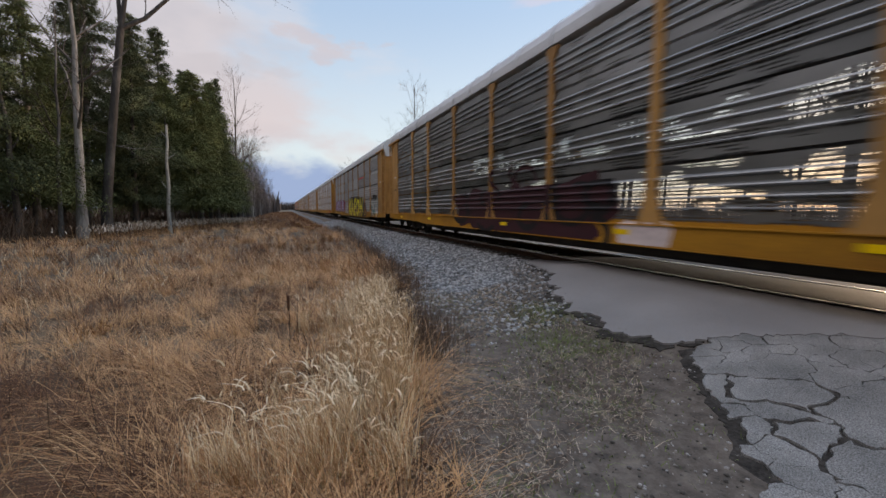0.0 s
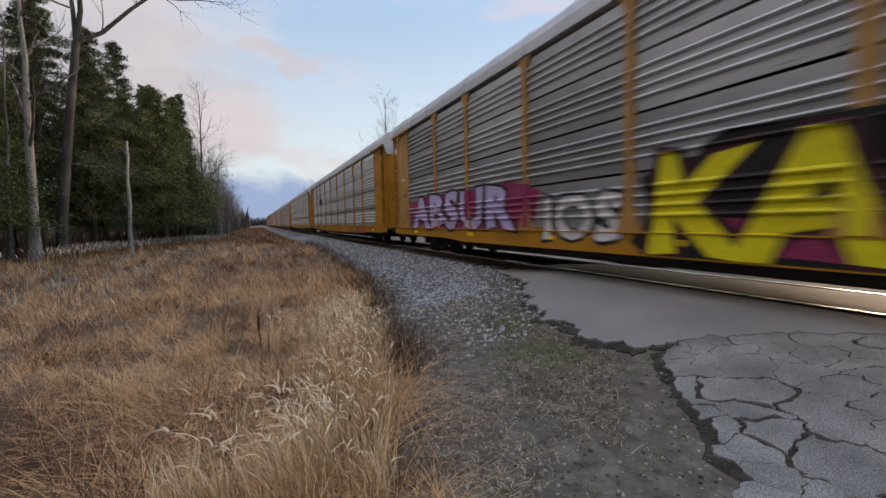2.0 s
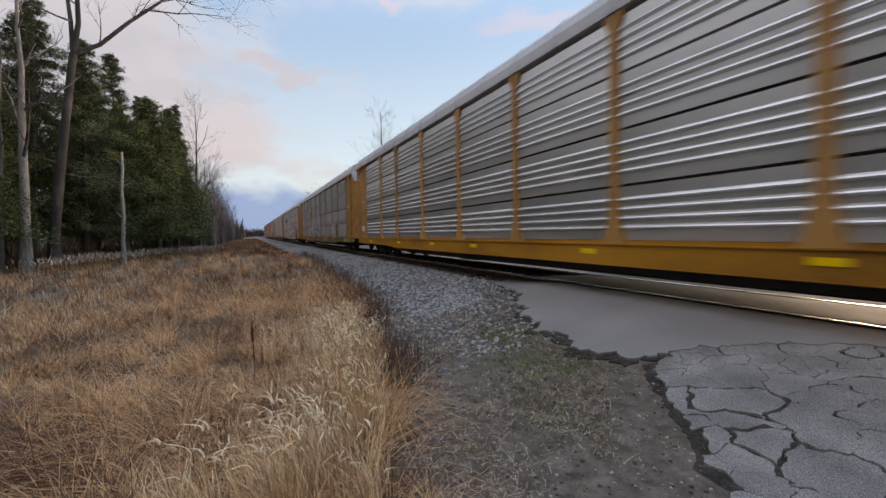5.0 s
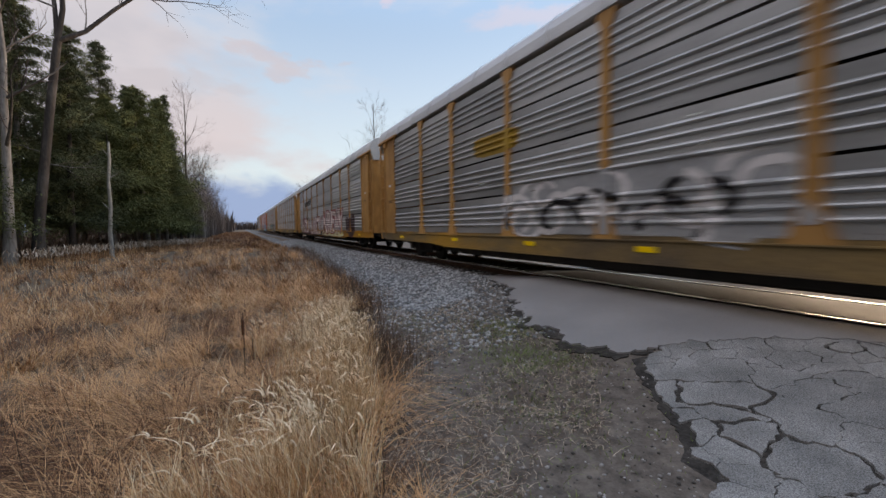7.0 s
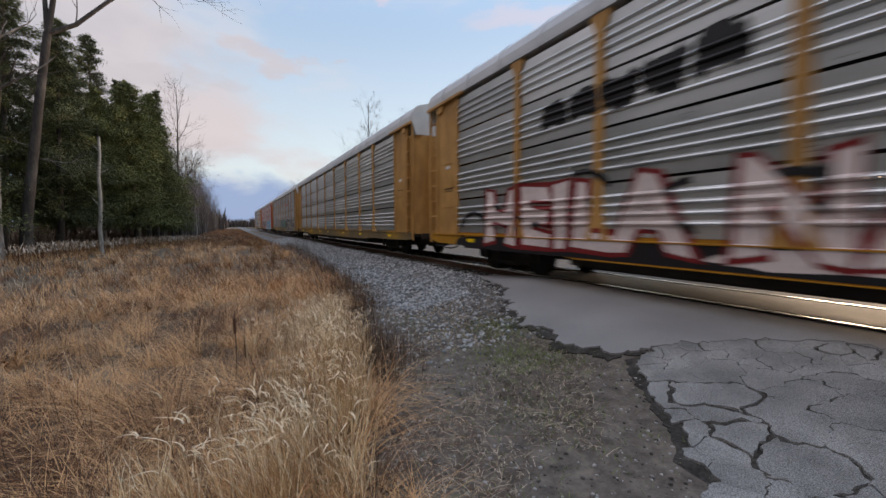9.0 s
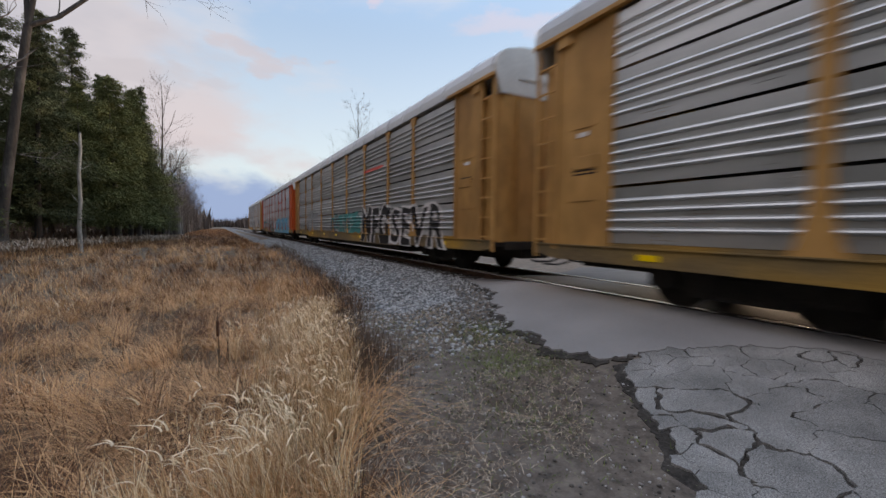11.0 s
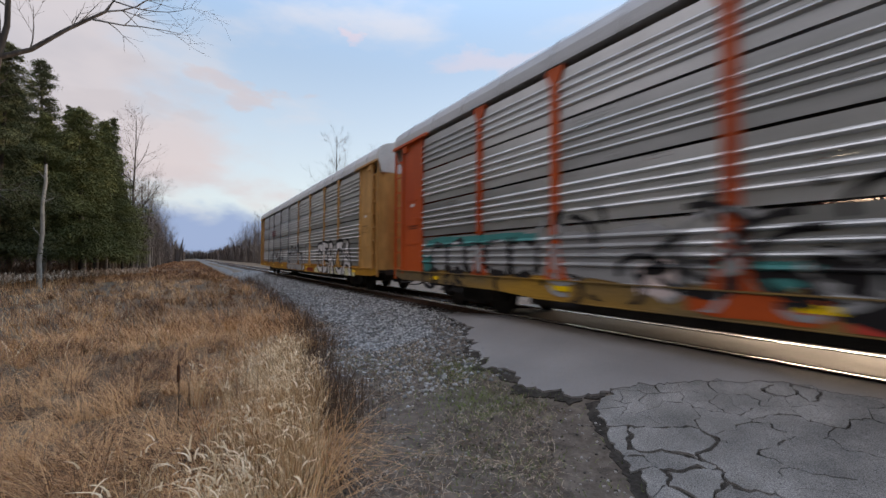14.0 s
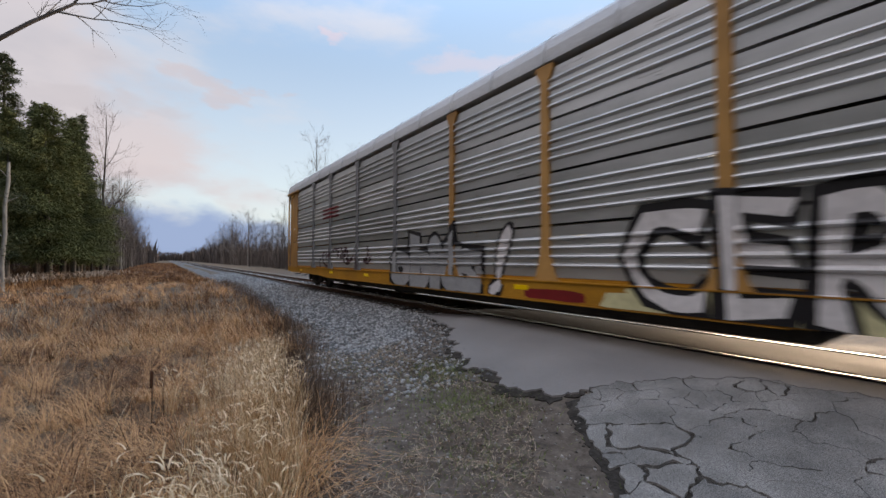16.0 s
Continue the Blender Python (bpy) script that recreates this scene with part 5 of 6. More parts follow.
def build_grass():
    # matted tufts of the field, laid over by wind and snow
    cx, cy = field_points(2000, 0.9, 12.5)
    x, y, lay, k = tufts(cx, cy, 42, 0.06 + 0.08 * rng.random(len(cx)))
    near = smooth(0.5, 1.5, np.hypot(x, y))
    size = (0.2 + 0.42 * rng.random(len(cx)) ** 1.4)[k]
    # tufts differ; the near left is darkened for lens falloff and a browner mat
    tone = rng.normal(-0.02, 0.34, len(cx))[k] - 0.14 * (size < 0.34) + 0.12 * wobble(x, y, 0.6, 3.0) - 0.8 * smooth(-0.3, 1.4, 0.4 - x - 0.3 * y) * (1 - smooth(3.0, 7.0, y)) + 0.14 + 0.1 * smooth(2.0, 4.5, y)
    h = size * (0.6 + 0.55 * rng.random(len(x))) * near * (1 - 0.6 * smooth(0.1, 0.7, x) * (1 - smooth(1.8, 2.6, y))) + 0.05
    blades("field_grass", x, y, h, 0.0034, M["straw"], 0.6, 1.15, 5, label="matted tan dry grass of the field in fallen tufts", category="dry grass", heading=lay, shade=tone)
    # thin undergrowth between the tufts, toned dark for the shade in the gaps
    x, y = field_points(30000, 0.9, 12)
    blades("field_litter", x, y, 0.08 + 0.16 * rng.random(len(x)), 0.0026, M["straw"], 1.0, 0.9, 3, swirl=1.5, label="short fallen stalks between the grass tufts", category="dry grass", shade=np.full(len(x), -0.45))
    # loose bright stalks
    x, y = field_points(900, 2.2, 11)
    blades("field_stalks", x, y, 0.35 + 0.3 * rng.random(len(x)), 0.0022, M["straw_pale"], 0.5, 0.9, 5, label="loose pale stalks over the matted grass", category="dry grass")
    cx, cy = field_points(4200, 10, 48)
    x, y, lay, k = tufts(cx, cy, 20, 0.12 + 0.2 * rng.random(len(cx)))
    size = (0.3 + 0.35 * rng.random(len(cx)))[k]
    tone = rng.normal(0.04, 0.24, len(cx))[k] + 0.16 * wobble(x, y, 0.25, 3.0)
    blades("field_grass_far", x, y, size * (0.7 + 0.5 * rng.random(len(x))), 0.004 + 0.00016 * np.hypot(x, y), M["straw"], 0.35, 0.55, 3, label="tan dry grass reaching to the wood", category="dry grass", heading=lay, shade=tone)
    x, y = field_points(4000, 9, 40)
    blades("field_grass_pale", x, y, 0.4 + 0.3 * rng.random(len(x)), 0.005, M["straw_pale"], 0.3, 0.6, 3, label="paler stalks among the dry field grass", category="dry grass")
    n = 22000
    y = 38 + 180 * rng.random(n) ** 1.5
    x = -9 + (3.0 + 9) * rng.random(n)
    blades("field_grass_distant", x, y, 0.2 + 0.25 * rng.random(n), 0.03, M["straw"], 0.3, 0.3, 2, label="tan dry grass strip along the line", category="dry grass", shade=np.full(n, -0.16))
    # upright pale stand at the edge of the field, in clumps
    n = 250
    cy = 2.15 + 6.0 * rng.random(n) ** 1.1
    cx = grass_edge(cy) - 0.12 - np.abs(rng.normal(0, 0.5, n))
    x, y, lay, k = tufts(cx, cy, 36, 0.04 + 0.05 * rng.random(n))
    top = ((0.46 + 0.36 * rng.random(n)) * (1 - 0.3 * smooth(4, 9, cy)))[k]
    h = top * (0.55 + 0.5 * rng.random(len(x)))
    blades("tall_grass", x, y, h, 0.003, M["straw_pale"], 0.12, 0.26, 5, label="tall pale dry grass in upright clumps", category="dry grass", heading=lay)
    # greener blades at the foot of the clumps
    pick = (rng.random(len(x)) < 0.12) & (y < 4)
    blades("green_blades", x[pick], y[pick], 0.2 + 0.2 * rng.random(int(pick.sum())), 0.003, M["green"], 0.3, 0.5, 3, label="olive green blades at the foot of the clumps", category="grass")
    # seed heads: nodding cream plumes on the tallest stalks
    pick = np.flatnonzero((rng.random(len(x)) < 0.13) & (y < 7) & (x > -0.5))
    px, py, hd = x[pick] + 0.04 * np.cos(lay[pick]), y[pick] + 0.04 * np.sin(lay[pick]), lay[pick]
    m = len(pick)
    pz = ground_z(px, py) + top[pick] * (0.72 + 0.3 * rng.random(m))
    blades("grass_plumes", px, py, 0.035 + 0.045 * rng.random(m), 0.0058, M["plume"], 0.4, 1.2, 6, z=pz, label="cream nodding seed heads", category="dry grass", tip=0.5, heading=hd)
    # a few large feathery plumes
    px, py = np.array([0.1, 0.34, -0.02, 0.6]), np.array([2.35, 2.55, 2.85, 2.45])
    for _ in range(3):
        qx, qy = px + rng.normal(0, 0.006, 4), py + rng.normal(0, 0.006, 4)
        blades("grass_plumes", qx, qy, np.array([0.1, 0.12, 0.08, 0.07]), 0.006, M["plume"], 0.5, 1.2, 7, z=ground_z(qx, qy) + 0.56, label="large feathery cream plumes", category="dry grass", tip=0.4, heading=np.array([3.0, 2.8, 3.3, 0.2]))
    blades("plume_stalks", px, py, np.full(4, 0.62), 0.003, M["straw_pale"], 0.02, 0.05, 3, label="stalks of the feathery plumes", category="dry grass")
    # dark dead stalks standing in the field
    x, y = field_points(420, 1.6, 9)
    blades("dead_stalks", x, y, 0.4 + 0.35 * rng.random(len(x)), 0.004, M["weed"], 0.15, 0.1, 3, label="dark brown dead stalks in the field", category="weeds")
    # brown weeds between grass and ballast
    n = 5200
    y = 4.0 + 30 * rng.random(n) ** 1.5
    x = grass_edge(y) + rng.normal(0.05, 0.24, n)
    blades("brown_weeds", x, y, 0.22 + 0.42 * rng.random(n), 0.0035, M["weed"], 0.12, 0.15, 2, label="thin brown dead weeds along the ballast", category="weeds")
    # dead thatch on the verge, lying flat
    n = 52000
    y = 0.7 + 11 * rng.random(n) ** 1.25
    ed = grass_edge(y)
    x = ed - 0.1 + (np.minimum(4.0, 2.2 + 0.5 * y) - ed) * rng.random(n) ** 1.2
    keep = ~((x > 0.95 + 0.9 * y) & (y < 3.2)) & ~((x > 3.5) & (y < 5.2)) & (wobble(x, y, 2.2, 4) + 0.5 * wobble(x, y, 6.0, 1) > -0.35 + rng.normal(0, 0.25, n)) & ~((x > 0.5 + 0.9 * y) & (y < 3.0))
    x, y = x[keep], y[keep]
    blades("thatch", x, y, 0.014 + 0.045 * rng.random(len(x)) ** 2, 0.0026, M["thatch"], 1.9, 0.8, 2, z=ground_z(x, y) + 0.004 - 0.02 * smooth(2.0, 3.0, x), label="short grey-brown dead grass on the verge", category="dead grass")
    # green tufts
    X, Y = [], []
    for cx, cy, s, k in ((3.45, 5.0, 0.26, 1700), (2.95, 3.9, 0.3, 1400), (3.3, 3.55, 0.2, 350), (2.45, 2.6, 0.3, 420), (1.45, 1.55, 0.14, 420), (1.05, 1.75, 0.22, 420), (2.5, 6.2, 0.4, 400), (2.0, 3.3, 0.4, 400), (2.6, 4.6, 0.7, 250), (2.1, 2.7, 0.6, 150), (3.0, 6.8, 0.6, 150)):
        X.append(rng.normal(cx, s, k)); Y.append(rng.normal(cy, s * 1.3, k))
    x, y = np.concatenate(X), np.concatenate(Y)
    blades("green_grass", x, y, 0.025 + 0.045 * rng.random(len(x)), 0.003, M["green"], 0.6, 0.6, 2, z=ground_z(x, y) - 0.02 * smooth(2.0, 3.0, x), label="short green grass tufts on the verge", category="grass")
    # pale reeds before the wood
    n = 1700
    u = rng.random(n)
    y = 27 + 20 * u + rng.normal(0, 1.0, n)
    x = -9.6 + 6.0 * u + rng.normal(0, 0.5, n)
    blades("reed_stems", x, y, 0.45 + 0.4 * rng.random(n), 0.012, M["straw"], 0.1, 0.1, 2, label="thin dry reed stems before the wood", category="reeds")
    blades("reed_heads", x, y, 0.22 + 0.15 * rng.random(n), 0.024, M["reed"], 0.3, 0.5, 3, z=ground_z(x, y) + 0.36 + 0.36 * rng.random(n), label="pale pinkish reed plumes before the wood", category="reeds", tip=0.4)
    n = 9000
    y = 12 + 60 * rng.random(n)
    x = -15 - 40 * rng.random(n) - 0.25 * (y < 22) * (22 - y)
    blades("wood_undergrowth", x, y, 1.0 + 4.0 * rng.random(n) ** 1.5, 0.06, M["weed"], 0.25, 0.2, 3, z=np.full(n, -0.8), label="dense dark undergrowth inside the wood", category="brush")
    # dark brush under the trees
    n = 9000
    u = rng.random(n)
    y = 24 + 60 * u ** 1.3 + rng.normal(0, 1.0, n)
    x = np.interp(y, [20, 32, 40, 60, 120], [-14, -10, -7.5, -6.2, -6]) - rng.random(n) * 4
    blades("brush", x, y, 0.7 + 1.6 * rng.random(n) ** 2, 0.02, M["weed"], 0.3, 0.25, 3, label="dark brown leafless brush at the wood's edge", category="brush")


build_grass()


def cattail():
    x, y = -0.05, 5.1
    z = float(ground_z(x, y))
    ob = tagged(new("cattail"), "single brown cattail standing in the dry grass", "cattail")
    v, f = tube([[(x, y, z - 0.05, 0.006), (x + 0.01, y, z + 0.3, 0.005), (x, y, 0.22, 0.003)]], 6)
    put("stem", mesh_np("stem", v, [f], M["weed"]), ob)
    v, f = tube([[(x, y, -0.06, 0.004), (x, y, -0.055, 0.014), (x, y, 0.0, 0.016), (x, y, 0.1, 0.016), (x, y, 0.115, 0.012), (x, y, 0.12, 0.002)]], 8)
    put("head", mesh_np("head", v, [f], M["cattail"], True), ob)


cattail()


def branch_paths(r, start, direction, length, radius, depth, out, bend=0.25, up=0.15, fork=(3, 5), ratio=0.55):
    """A limb that wanders and forks into thinner ones."""
    p, d = np.array(start, float), np.array(direction, float)
    d /= np.linalg.norm(d)
    k = 6 if depth > 1 else 4
    path = []
    kids = []
    for i in range(k + 1):
        t = i / k
        path.append((*p, max(0.006, radius * (1 - 0.75 * t))))
        if depth > 0 and i > 0:
            kids.append((p.copy(), d.copy(), t))
        d = d + r.normal(0, bend * 0.35, 3) + np.array([0, 0, up * 0.3])
        d /= np.linalg.norm(d)
        p = p + d * length / k
    out.setdefault(depth, []).append(path)
    if depth > 0:
        for _ in range(r.integers(fork[0], fork[1] + 1)):
            s, dd, t = kids[r.integers(0, len(kids))]
            axis = r.normal(size=3)
            axis -= axis.dot(dd) * dd
            axis /= np.linalg.norm(axis)
            nd = dd * 0.75 + axis * r.uniform(0.5, 0.95)
            branch_paths(r, s, nd, length * ratio * r.uniform(0.7, 1.2), radius * (1 - 0.7 * t) * 0.6, depth - 1, out, bend, up, fork, ratio)


def tree_from(paths, name, label, bark="bark", twig="twig", category="tree", at=None):
    ob = tagged(new(name), label, category, kind="")
    top = max(paths)
    v, f = tube(paths[top], 9)
    put("trunk", mesh_np("trunk", v, [f], M[bark], True), ob)
    mid = [p for k in paths if k != top and k >= 1 for p in paths[k]]
    if mid:
        v, f = tube(mid, 5)
        tagged(put("branchwork", mesh_np("branchwork", v, [f], M[bark], True), ob), kind="stuff")
    if 0 in paths and top != 0:
        v, f = tube(paths[0], 3)
        tagged(put("twigwork", mesh_np("twigwork", v, [f], M[twig]), ob), kind="stuff")
    if at is not None:
        ob.matrix_basis = at
    return ob


def bare_tree(seed, h, r0, lean=(0, 0), depth=3, spread=1.0, low=0.35, name="bare_tree", label="leafless grey tree", n_limbs=11, bark="bark", at=None):
    r = np.random.default_rng(seed)
    out = {}
    trunk = []
    for i in range(9):
        t = i / 8
        trunk.append((lean[0] * t + r.normal(0, 0.05) * h * 0.05, lean[1] * t + r.normal(0, 0.05) * h * 0.05, h * t, max(0.012, r0 * (1 - 0.9 * t))))
    trunk[0] = (0, 0, -0.4, r0 * 1.3)
    out[depth] = [trunk]
    for i in range(n_limbs):
        t = low + (0.97 - low) * (i + r.random()) / n_limbs
        k = t * 8; a = int(k); b = min(8, a + 1); w = k - a
        s = [trunk[a][j] * (1 - w) + trunk[b][j] * w for j in range(3)]
        az = r.uniform(0, 6.28)
        d = (math.cos(az), math.sin(az), r.uniform(0.5, 1.3))
        branch_paths(r, s, d, h * 0.34 * spread * (1.15 - t * 0.8), r0 * (1 - 0.85 * t) * 0.5, depth - 1, out, 0.3, 0.3, (4, 6))
    return tree_from(out, name, label, bark, at=at)


def conifer_meshes(seed, h, rad, leafmat):
    """Trunk and crown of a cedar: drooping sprays of small flat leaves on whorled boughs."""
    r = np.random.default_rng(seed)
    v, f = tube([[(0, 0, -0.4, 0.2), (0.05, 0, h * 0.3, 0.15), (0, 0.05, h * 0.7, 0.08), (0, 0, h * 0.98, 0.015)]], 7)
    trunk = mesh_np("trunk", v, [f], M["bark"], True)
    P, D, S = [], [], []
    nb = 130
    for i in range(nb):
        t = 0.14 + 0.86 * (i + r.random()) / nb
        az = i * 2.4 + r.normal(0, 0.4)
        reach = 1.34 * rad * (1 - t) ** 0.66 * (0.82 + 0.3 * math.sin(az * 2 + 5 * t + seed)) * r.uniform(0.45, 1.25) * (0.75 + 0.25 * min(1, t / 0.25)) + 0.12
        out = np.array([math.cos(az), math.sin(az), 0])
        k = int(110 + 200 * reach)
        s = np.sqrt(r.random(k)) * reach
        spread = 0.09 + 0.115 * s
        p = out[None] * s[:, None] + r.normal(0, 1, (k, 3)) * spread[:, None] * np.array([1, 1, 0.6])
        p[:, 2] += h * t + 0.25 * s - 0.16 * s ** 2 / max(0.5, reach) * 1.6
        P.append(p)
        D.append(np.repeat(out[None], k, 0) + r.normal(0, 0.5, (k, 3)) + np.array([0, 0, -0.35]))
        S.append(r.uniform(0.04, 0.13, k))
    P, D, S = np.concatenate(P), np.concatenate(D), np.concatenate(S)
    D /= np.linalg.norm(D, axis=1, keepdims=True)
    W = np.cross(D, r.normal(size=D.shape)); W /= np.linalg.norm(W, axis=1, keepdims=True)
    V = np.stack([P - W * S[:, None] * 0.22, P + D * S[:, None] * 1.2, P + W * S[:, None] * 0.22, P - D * S[:, None] * 0.6], 1)
    F = (np.arange(len(P)) * 4)[:, None] + np.arange(4)[None]
    crown = mesh_np("crown", V.reshape(-1, 3), [F], M[leafmat])
    return trunk, crown


def build_woods():
    # cedars of the near wood
    kinds = []
    for seed, h, rad, mt in ((1, 12.5, 2.3, "leaf"), (2, 11.0, 2.6, "leaf_b"), (3, 13.5, 2.1, "leaf"), (4, 9.0, 2.2, "leaf_b")):
        tr, cr = conifer_meshes(seed, h, rad, mt)
        ob = tagged(new("cedar_tree"), "dark green cedar at the edge of the wood" if mt == "leaf" else "olive green cedar at the edge of the wood", "conifer tree", "cedars of the wood")
        put("trunk", tr, ob); put("crown", cr, ob)
        kinds.append(ob)
    r = np.random.default_rng(21)
    shift = lambda x, y: x + 1.5 * float(smooth(31, 38, y))
    spots = [(-8.2, 39.5, 3, 1.28), (-8.0, 43, 1, 1.2), (-7.9, 47, 2, 0.95), (-8.2, 51.5, 0, 0.9), (-9.6, 37, 1, 1.08), (-10.6, 34.5, 0, 1.05), (-9.3, 42, 2, 1.08),
             (-12.2, 33, 2, 1.05), (-13.0, 29.5, 1, 1.1), (-14.3, 27, 0, 1.12), (-15.5, 24, 2, 1.1), (-11.8, 37, 0, 1.12), (-13.6, 33, 3, 1.2), (-15.4, 30, 2, 1.15), (-17, 26.5, 1, 1.1),
             (-10.5, 40.5, 2, 1.05), (-12.5, 41, 1, 1.2), (-15, 36, 0, 1.2), (-10, 46, 0, 1.05), (-9.8, 50, 3, 1.2), (-9.5, 55, 1, 0.95), (-8.6, 56, 3, 0.95), (-18.5, 23, 0, 1.1), (-17.5, 31, 2, 1.2), (-20, 27, 1, 1.2),
             (-16.8, 21, 3, 1.2), (-19.5, 18.5, 2, 1.1), (-22, 21, 0, 1.2), (-12, 46, 2, 1.15), (-14, 43, 1, 1.2), (-11.5, 52, 0, 1.1), (-9.0, 61, 0, 0.85), (-10.5, 66, 2, 0.8), (-8.3, 49, 1, 0.9), (-8.2, 55, 0, 0.85), (-8.1, 60, 3, 1.0), (-8.1, 65, 1, 0.72), (-8.2, 70, 3, 0.85), (-11, 60, 1, 0.9)]
    used = set()
    for x, y, k, s in spots:
        x, s = shift(x, y), s * (1.06 - 0.06 * float(smooth(30, 52, y))) * r.uniform(0.85, 1.1)
        m = Matrix.LocRotScale((x, y, float(ground_z(x, y))), Euler((r.normal(0, 0.03), r.normal(0, 0.03), r.uniform(0, 6.28))), None)
        if k not in used:
            used.add(k)
            ob = kinds[k]
            ob.matrix_basis = m
        else:
            ob = copy_thing(kinds[k], m)
        ob.scale = (s * r.uniform(0.8, 1.0), s * r.uniform(0.8, 1.0), s)
    # unseen cedars added behind and beside the standpoint, to darken the car sides' reflections
    for i in range(30):
        y = -45 + 62 * i / 30
        x = -15 - 5 * r.random() - 0.2 * max(0.0, y)
        ob = copy_thing(kinds[int(r.integers(0, 4))], Matrix.LocRotScale((x, y, -0.6), Euler((0, 0, r.uniform(0, 6.28))), None))
        ob.scale = (1.4, 1.4, r.uniform(1.2, 1.4))
    # the forked bare tree before the wood
    rr = np.random.default_rng(5)
    fx, fy = 1.35, 0.35
    out = {3: [[(0, 0, -0.5, 0.36), (0.1, 0.02, 2.0, 0.27), (0.45, 0.1, 5.0, 0.235), (0.85, 0.2, 8.5, 0.21), (fx, fy, 12.6, 0.19)],
               [(fx, fy, 12.5, 0.15), (fx + 0.3, fy + 0.1, 14.5, 0.13), (fx + 0.35, fy, 17.5, 0.1), (fx + 0.9, fy, 21.0, 0.04)],
               [(fx, fy, 12.5, 0.13), (fx - 0.05, fy + 0.1, 14.5, 0.11), (fx - 0.25, fy, 18.0, 0.07), (fx - 0.6, fy, 21.0, 0.03)],
               [(fx, fy, 12.6, 0.14), (fx + 1.2, fy + 0.35, 13.5, 0.12), (fx + 2.6, fy + 0.8, 15.3, 0.105), (fx + 4.3, fy + 1.3, 17.2, 0.08), (fx + 5.2, fy + 1.5, 19.3, 0.04)]]}
    for s, d, ln, rd in (((fx + 3.6, fy + 1.1, 16.4), (1, 0.28, 0.12), 5.0, 0.06), ((fx + 4.3, fy + 1.3, 17.2), (1, 0.28, 0.35), 5.5, 0.06), ((fx + 2.6, fy + 0.8, 15.3), (0.6, 0.3, 0.9), 3.2, 0.05),
                         ((fx + 4.6, fy + 1.3, 18.0), (1, 0.1, 0.1), 4.5, 0.05), ((fx + 0.3, fy, 15.5), (-0.8, 0, 0.6), 4.0, 0.05), ((fx, fy, 14.5), (-1, -0.2, 0.35), 4.5, 0.06), ((fx - 0.2, fy, 17), (-0.9, 0.1, 0.5), 3.5, 0.05),
                         ((fx + 0.5, fy, 18.5), (0.6, 0.4, 0.8), 3.0, 0.04), ((fx + 1.2, fy + 0.3, 13.6), (0.1, 0.1, 1), 2.6, 0.04), ((0.4, 0.1, 5.6), (0.9, 0.2, -0.15), 2.6, 0.035), ((0.5, 0.1, 6.2), (-0.9, 0.2, 0.2), 2.0, 0.03)):
        branch_paths(rr, s, d, ln, rd, 2, out, 0.28, 0.12, (4, 6), 0.5)
    out.setdefault(2, [])
    tree_from(out, "forked_tree", "tall leafless tree with a forked grey trunk", at=pose(-10.4, 31.0, float(ground_z(-10.4, 31.0))))
    # its neighbours
    bare_tree(31, 17, 0.26, (0.3, 0.2), 2, 0.8, 0.35, label="tall leafless tree with mossy trunk before the cedars", at=pose(-10.7, 28.6, -0.6))
    bare_tree(32, 15, 0.16, (-0.5, 0.2), 2, 0.8, 0.3, label="slim leafless tree before the cedars", at=pose(-12.9, 27.6, -0.6))
    bare_tree(33, 13, 0.12, (0.6, 0), 2, 0.7, 0.3, label="thin leafless tree leaning before the cedars", at=pose(-11.6, 28.4, -0.6))
    bare_tree(34, 16, 0.2, (-0.3, 0), 2, 0.8, 0.4, label="leafless tree at the wood's dark edge", at=pose(-14.6, 23.6, -0.6))
    # the pale broken birch
    v, f = tube([[(0, 0, -0.4, 0.14), (-0.04, 0, 1.6, 0.115), (0.06, 0, 3.2, 0.10), (0.02, 0, 4.8, 0.09), (0.14, 0, 6.2, 0.08), (0.13, 0, 7.2, 0.065), (0.2, 0, 7.32, 0.015)], [(0.05, 0, 5.0, 0.04), (0.5, 0, 5.3, 0.02)], [(0.0, 0, 3.0, 0.03), (-0.35, 0, 3.5, 0.015)], [(0.1, 0, 6.4, 0.03), (-0.2, 0, 6.8, 0.012)]], 8)
    b = tagged(new("birch_snag"), "pale dead birch trunk broken off at the top", "tree trunk")
    put("trunk", mesh_np("trunk", v, [f], M["pale_bark"], True), b)
    b.matrix_basis = pose(-7.4, 32.6, float(ground_z(-7.4, 32.6)))
    # leafless wood further along, both sides
    base = [bare_tree(60 + k, (12, 14, 10, 8)[k], (0.14, 0.16, 0.12, 0.08)[k], (0.3, 0.2), 3 if k < 3 else 3, 1.0, 0.25 if k < 3 else 0.08, label="leafless grey-brown tree beside the track", n_limbs=12) for k in range(4)]
    for ob in base:
        ob["group"] = "leafless trees along the track"
    placed = 0

    def plant(x, y, k, s):
        nonlocal placed
        m = Matrix.LocRotScale((x, y, -0.6), Euler((0, 0, r.uniform(0, 6.28))), None)
        if placed < 4:
            ob = base[placed]; ob.matrix_basis = m
        else:
            ob = copy_thing(base[k], m)
        placed += 1
        ob.scale = (s, s, s * r.uniform(0.9, 1.1))

    for i in range(60):
        y = 55 + 160 * (i / 60) ** 1.2 + r.normal(0, 2)
        plant(-5.2 - r.random() * 7, y, int(r.integers(0, 4)), r.uniform(0.85, 1.3))
    for i in range(26):
        plant(-5.3 - r.random() * 2.6, 54 + 2.0 * i, int(r.integers(0, 4)), r.uniform(0.65, 0.95))
    for i in range(10):
        plant(-6.6 - r.random() * 2, 58 + 2.6 * i, 3, r.uniform(0.7, 1.0))
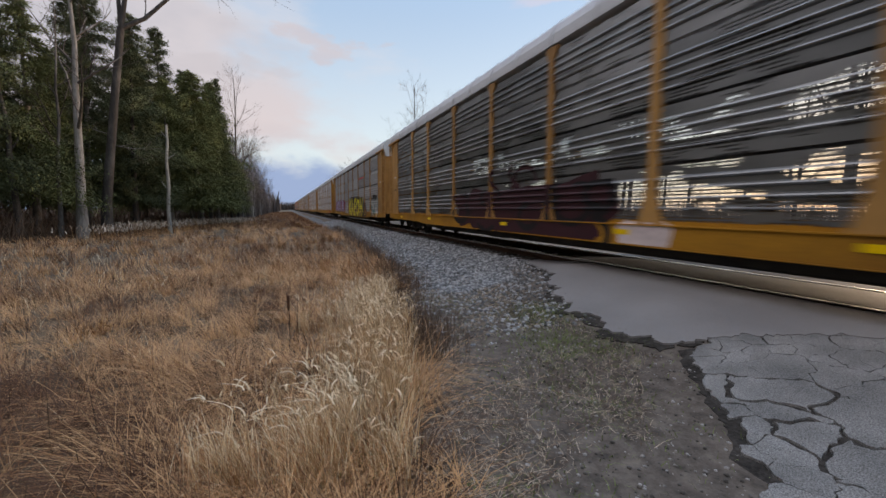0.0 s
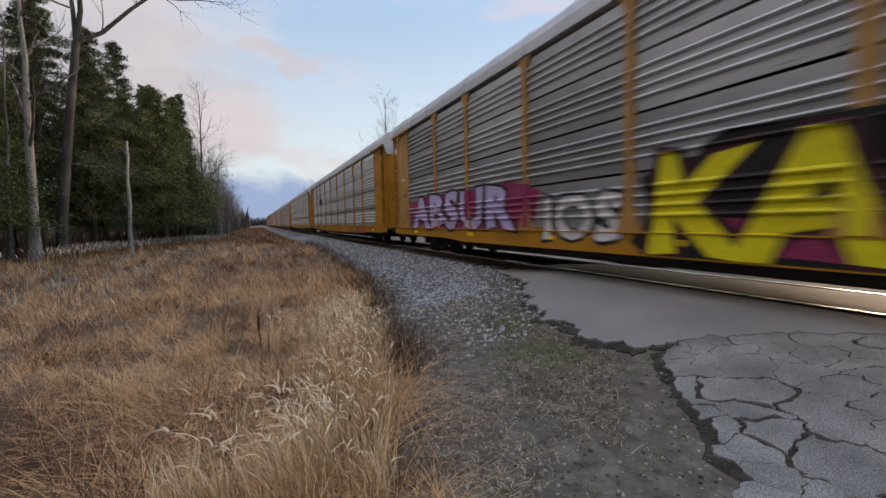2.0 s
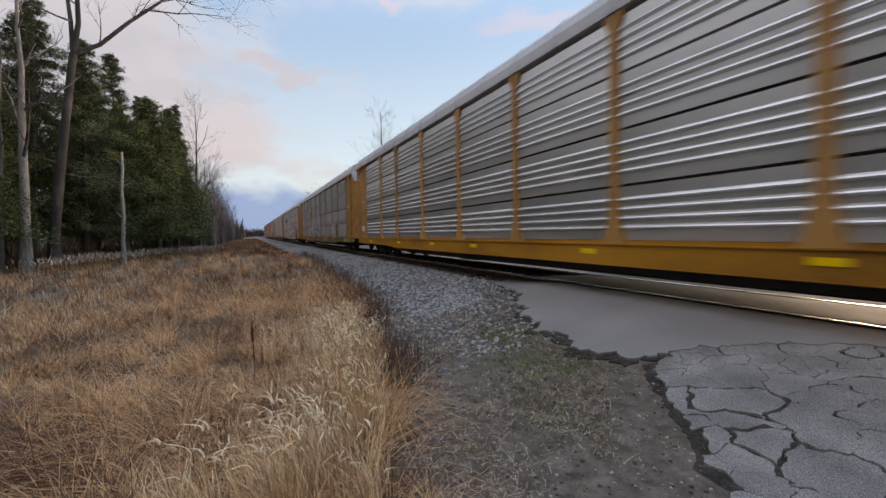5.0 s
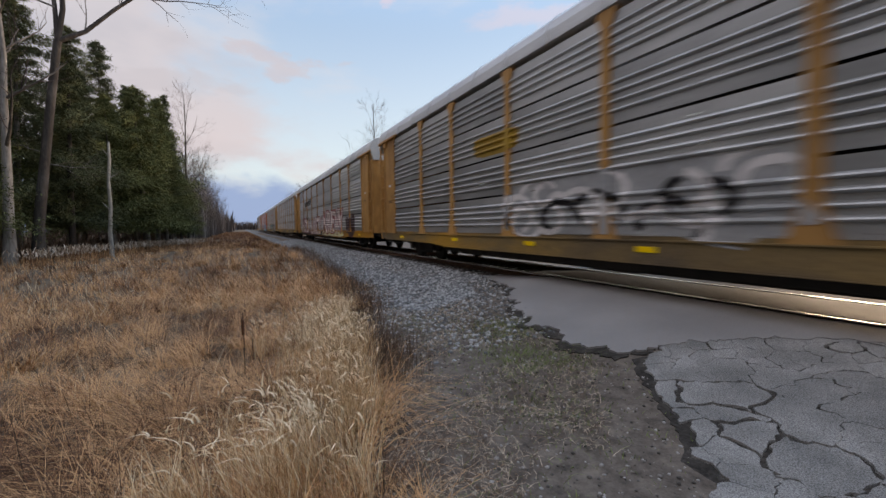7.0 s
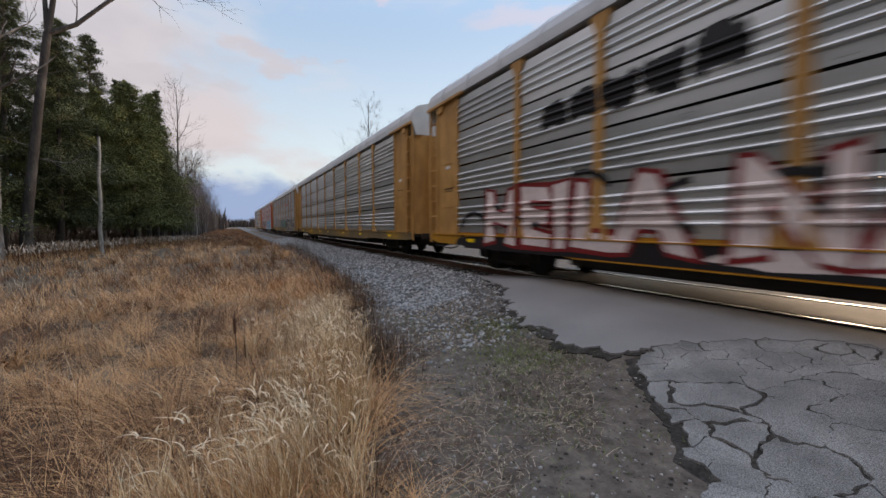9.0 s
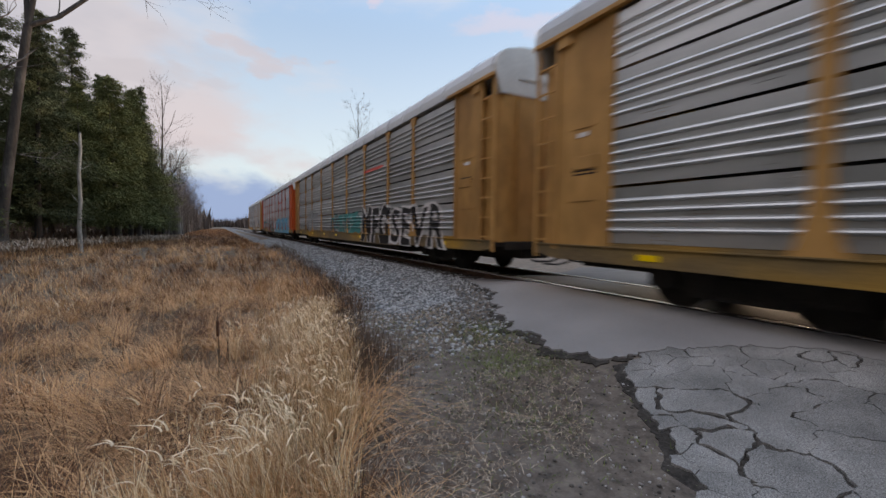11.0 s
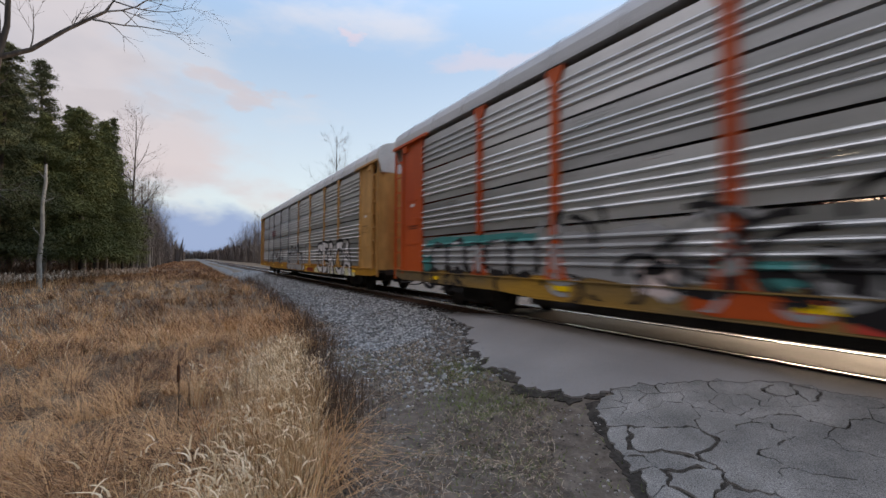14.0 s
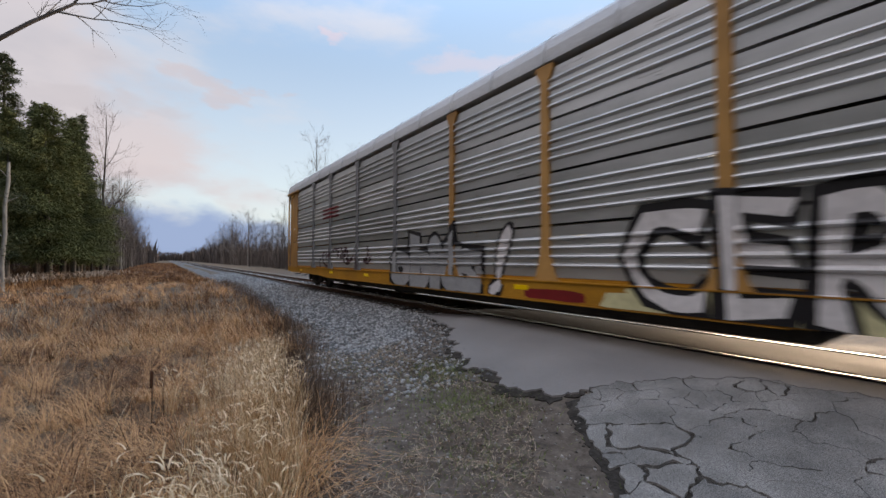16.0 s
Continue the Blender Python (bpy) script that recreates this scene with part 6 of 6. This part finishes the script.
    for i in range(46):
        y = -8 + 62 * i / 46 + r.normal(0, 1)
        plant(22 + r.random() * 16, y, int(r.integers(0, 3)), r.uniform(0.85, 1.25))
    for i in range(95):
        y = 50 + 210 * (i / 95) ** 1.2 + r.normal(0, 2)
        plant(16.5 + r.random() * 12, y, int(r.integers(0, 4)), r.uniform(0.85, 1.25))
    # far woods closing the view along the line
    n = 9000
    side = rng.random(n) < 0.5
    y = 190 + 420 * rng.random(n)
    x = np.where(side, -6 - 60 * rng.random(n), 18 + 90 * rng.random(n))
    x = np.where(rng.random(n) < 0.25, rng.uniform(-60, 60, n), x)
    y = np.where(np.abs(x - TRACK) < 11, 560 + 60 * rng.random(n), y)
    blades("far_woods", x, y, 6 + 7 * rng.random(n), 0.5, M["twig"], 0.12, 0.1, 2, z=np.full(n, -0.8), label="distant leafless woods along the line", category="woods", tip=0.5)
    n = 15000
    x = 20 + 60 * rng.random(n)
    y = -60 + 260 * rng.random(n)
    blades("wood_brush", x, y, 1.0 + 4.5 * rng.random(n) ** 1.8, 0.05, M["twig"], 0.25, 0.2, 2, z=np.full(n, -0.8), label="bare brush below the trees beyond the road", category="brush")
    n = 16000
    east = rng.random(n) < 0.55
    y = np.where(east, 40 + 260 * rng.random(n) ** 1.3, 62 + 220 * rng.random(n) ** 1.3)
    x = np.where(east, 17 + 16 * rng.random(n), -5.6 - 10 * rng.random(n) ** 1.2)
    blades("saplings", x, y, 1.5 + 7.0 * rng.random(n) ** 1.5, 0.035, M["twig"], 0.12, 0.12, 3, z=np.full(n, -0.8), label="thicket of thin bare saplings along the line", category="saplings")


build_woods()
build_slabs()


# ---- movement ----
# seconds, and where the first coupling stands along the track
RUN = [
    (0.0, 23.50),
    (0.5, 15.01),
    (1.0, 6.48),
    (1.5, -2.24),
    (2.0, -10.86),
    (2.5, -19.39),
    (3.0, -27.99),
    (3.5, -36.56),
    (6.0, -79.31),
    (6.5, -87.82),
    (7.0, -96.34),
    (7.5, -104.90),
    (8.0, -113.44),
    (8.5, -121.94),
    (9.0, -130.41),
    (11.5, -172.74),
    (12.0, -181.14),
    (12.5, -189.46),
    (13.0, -197.91),
    (13.5, -206.40),
    (13.8, -212.20),
    (14.0, -216.00),
    (14.1, -217.75),
    (14.2, -219.00),
    (14.3, -219.95),
    (14.5, -221.45),
    (14.8, -223.85),
    (15.0, -225.45),
    (15.5, -229.30),
    (16.0, -233.65),
]


def motions():
    ts, ss = [r[0] for r in RUN], [r[1] for r in RUN]
    for k, car in enumerate(CARS):
        walk(car, [(t, pose(TRACK, s + (k - 0.5) * PITCH, 0)) for t, s in RUN])
    keys = [(i / FPS, float(np.interp(i / FPS, ts, ss))) for i in range(int(16 * FPS) + 1)]
    for w, y in WHEELS:
        walk(w, [(t, pose(0, y, 0.42) @ Matrix.Rotation((s - ss[0]) / 0.42, 4, "X")) for t, s in keys])


motions()
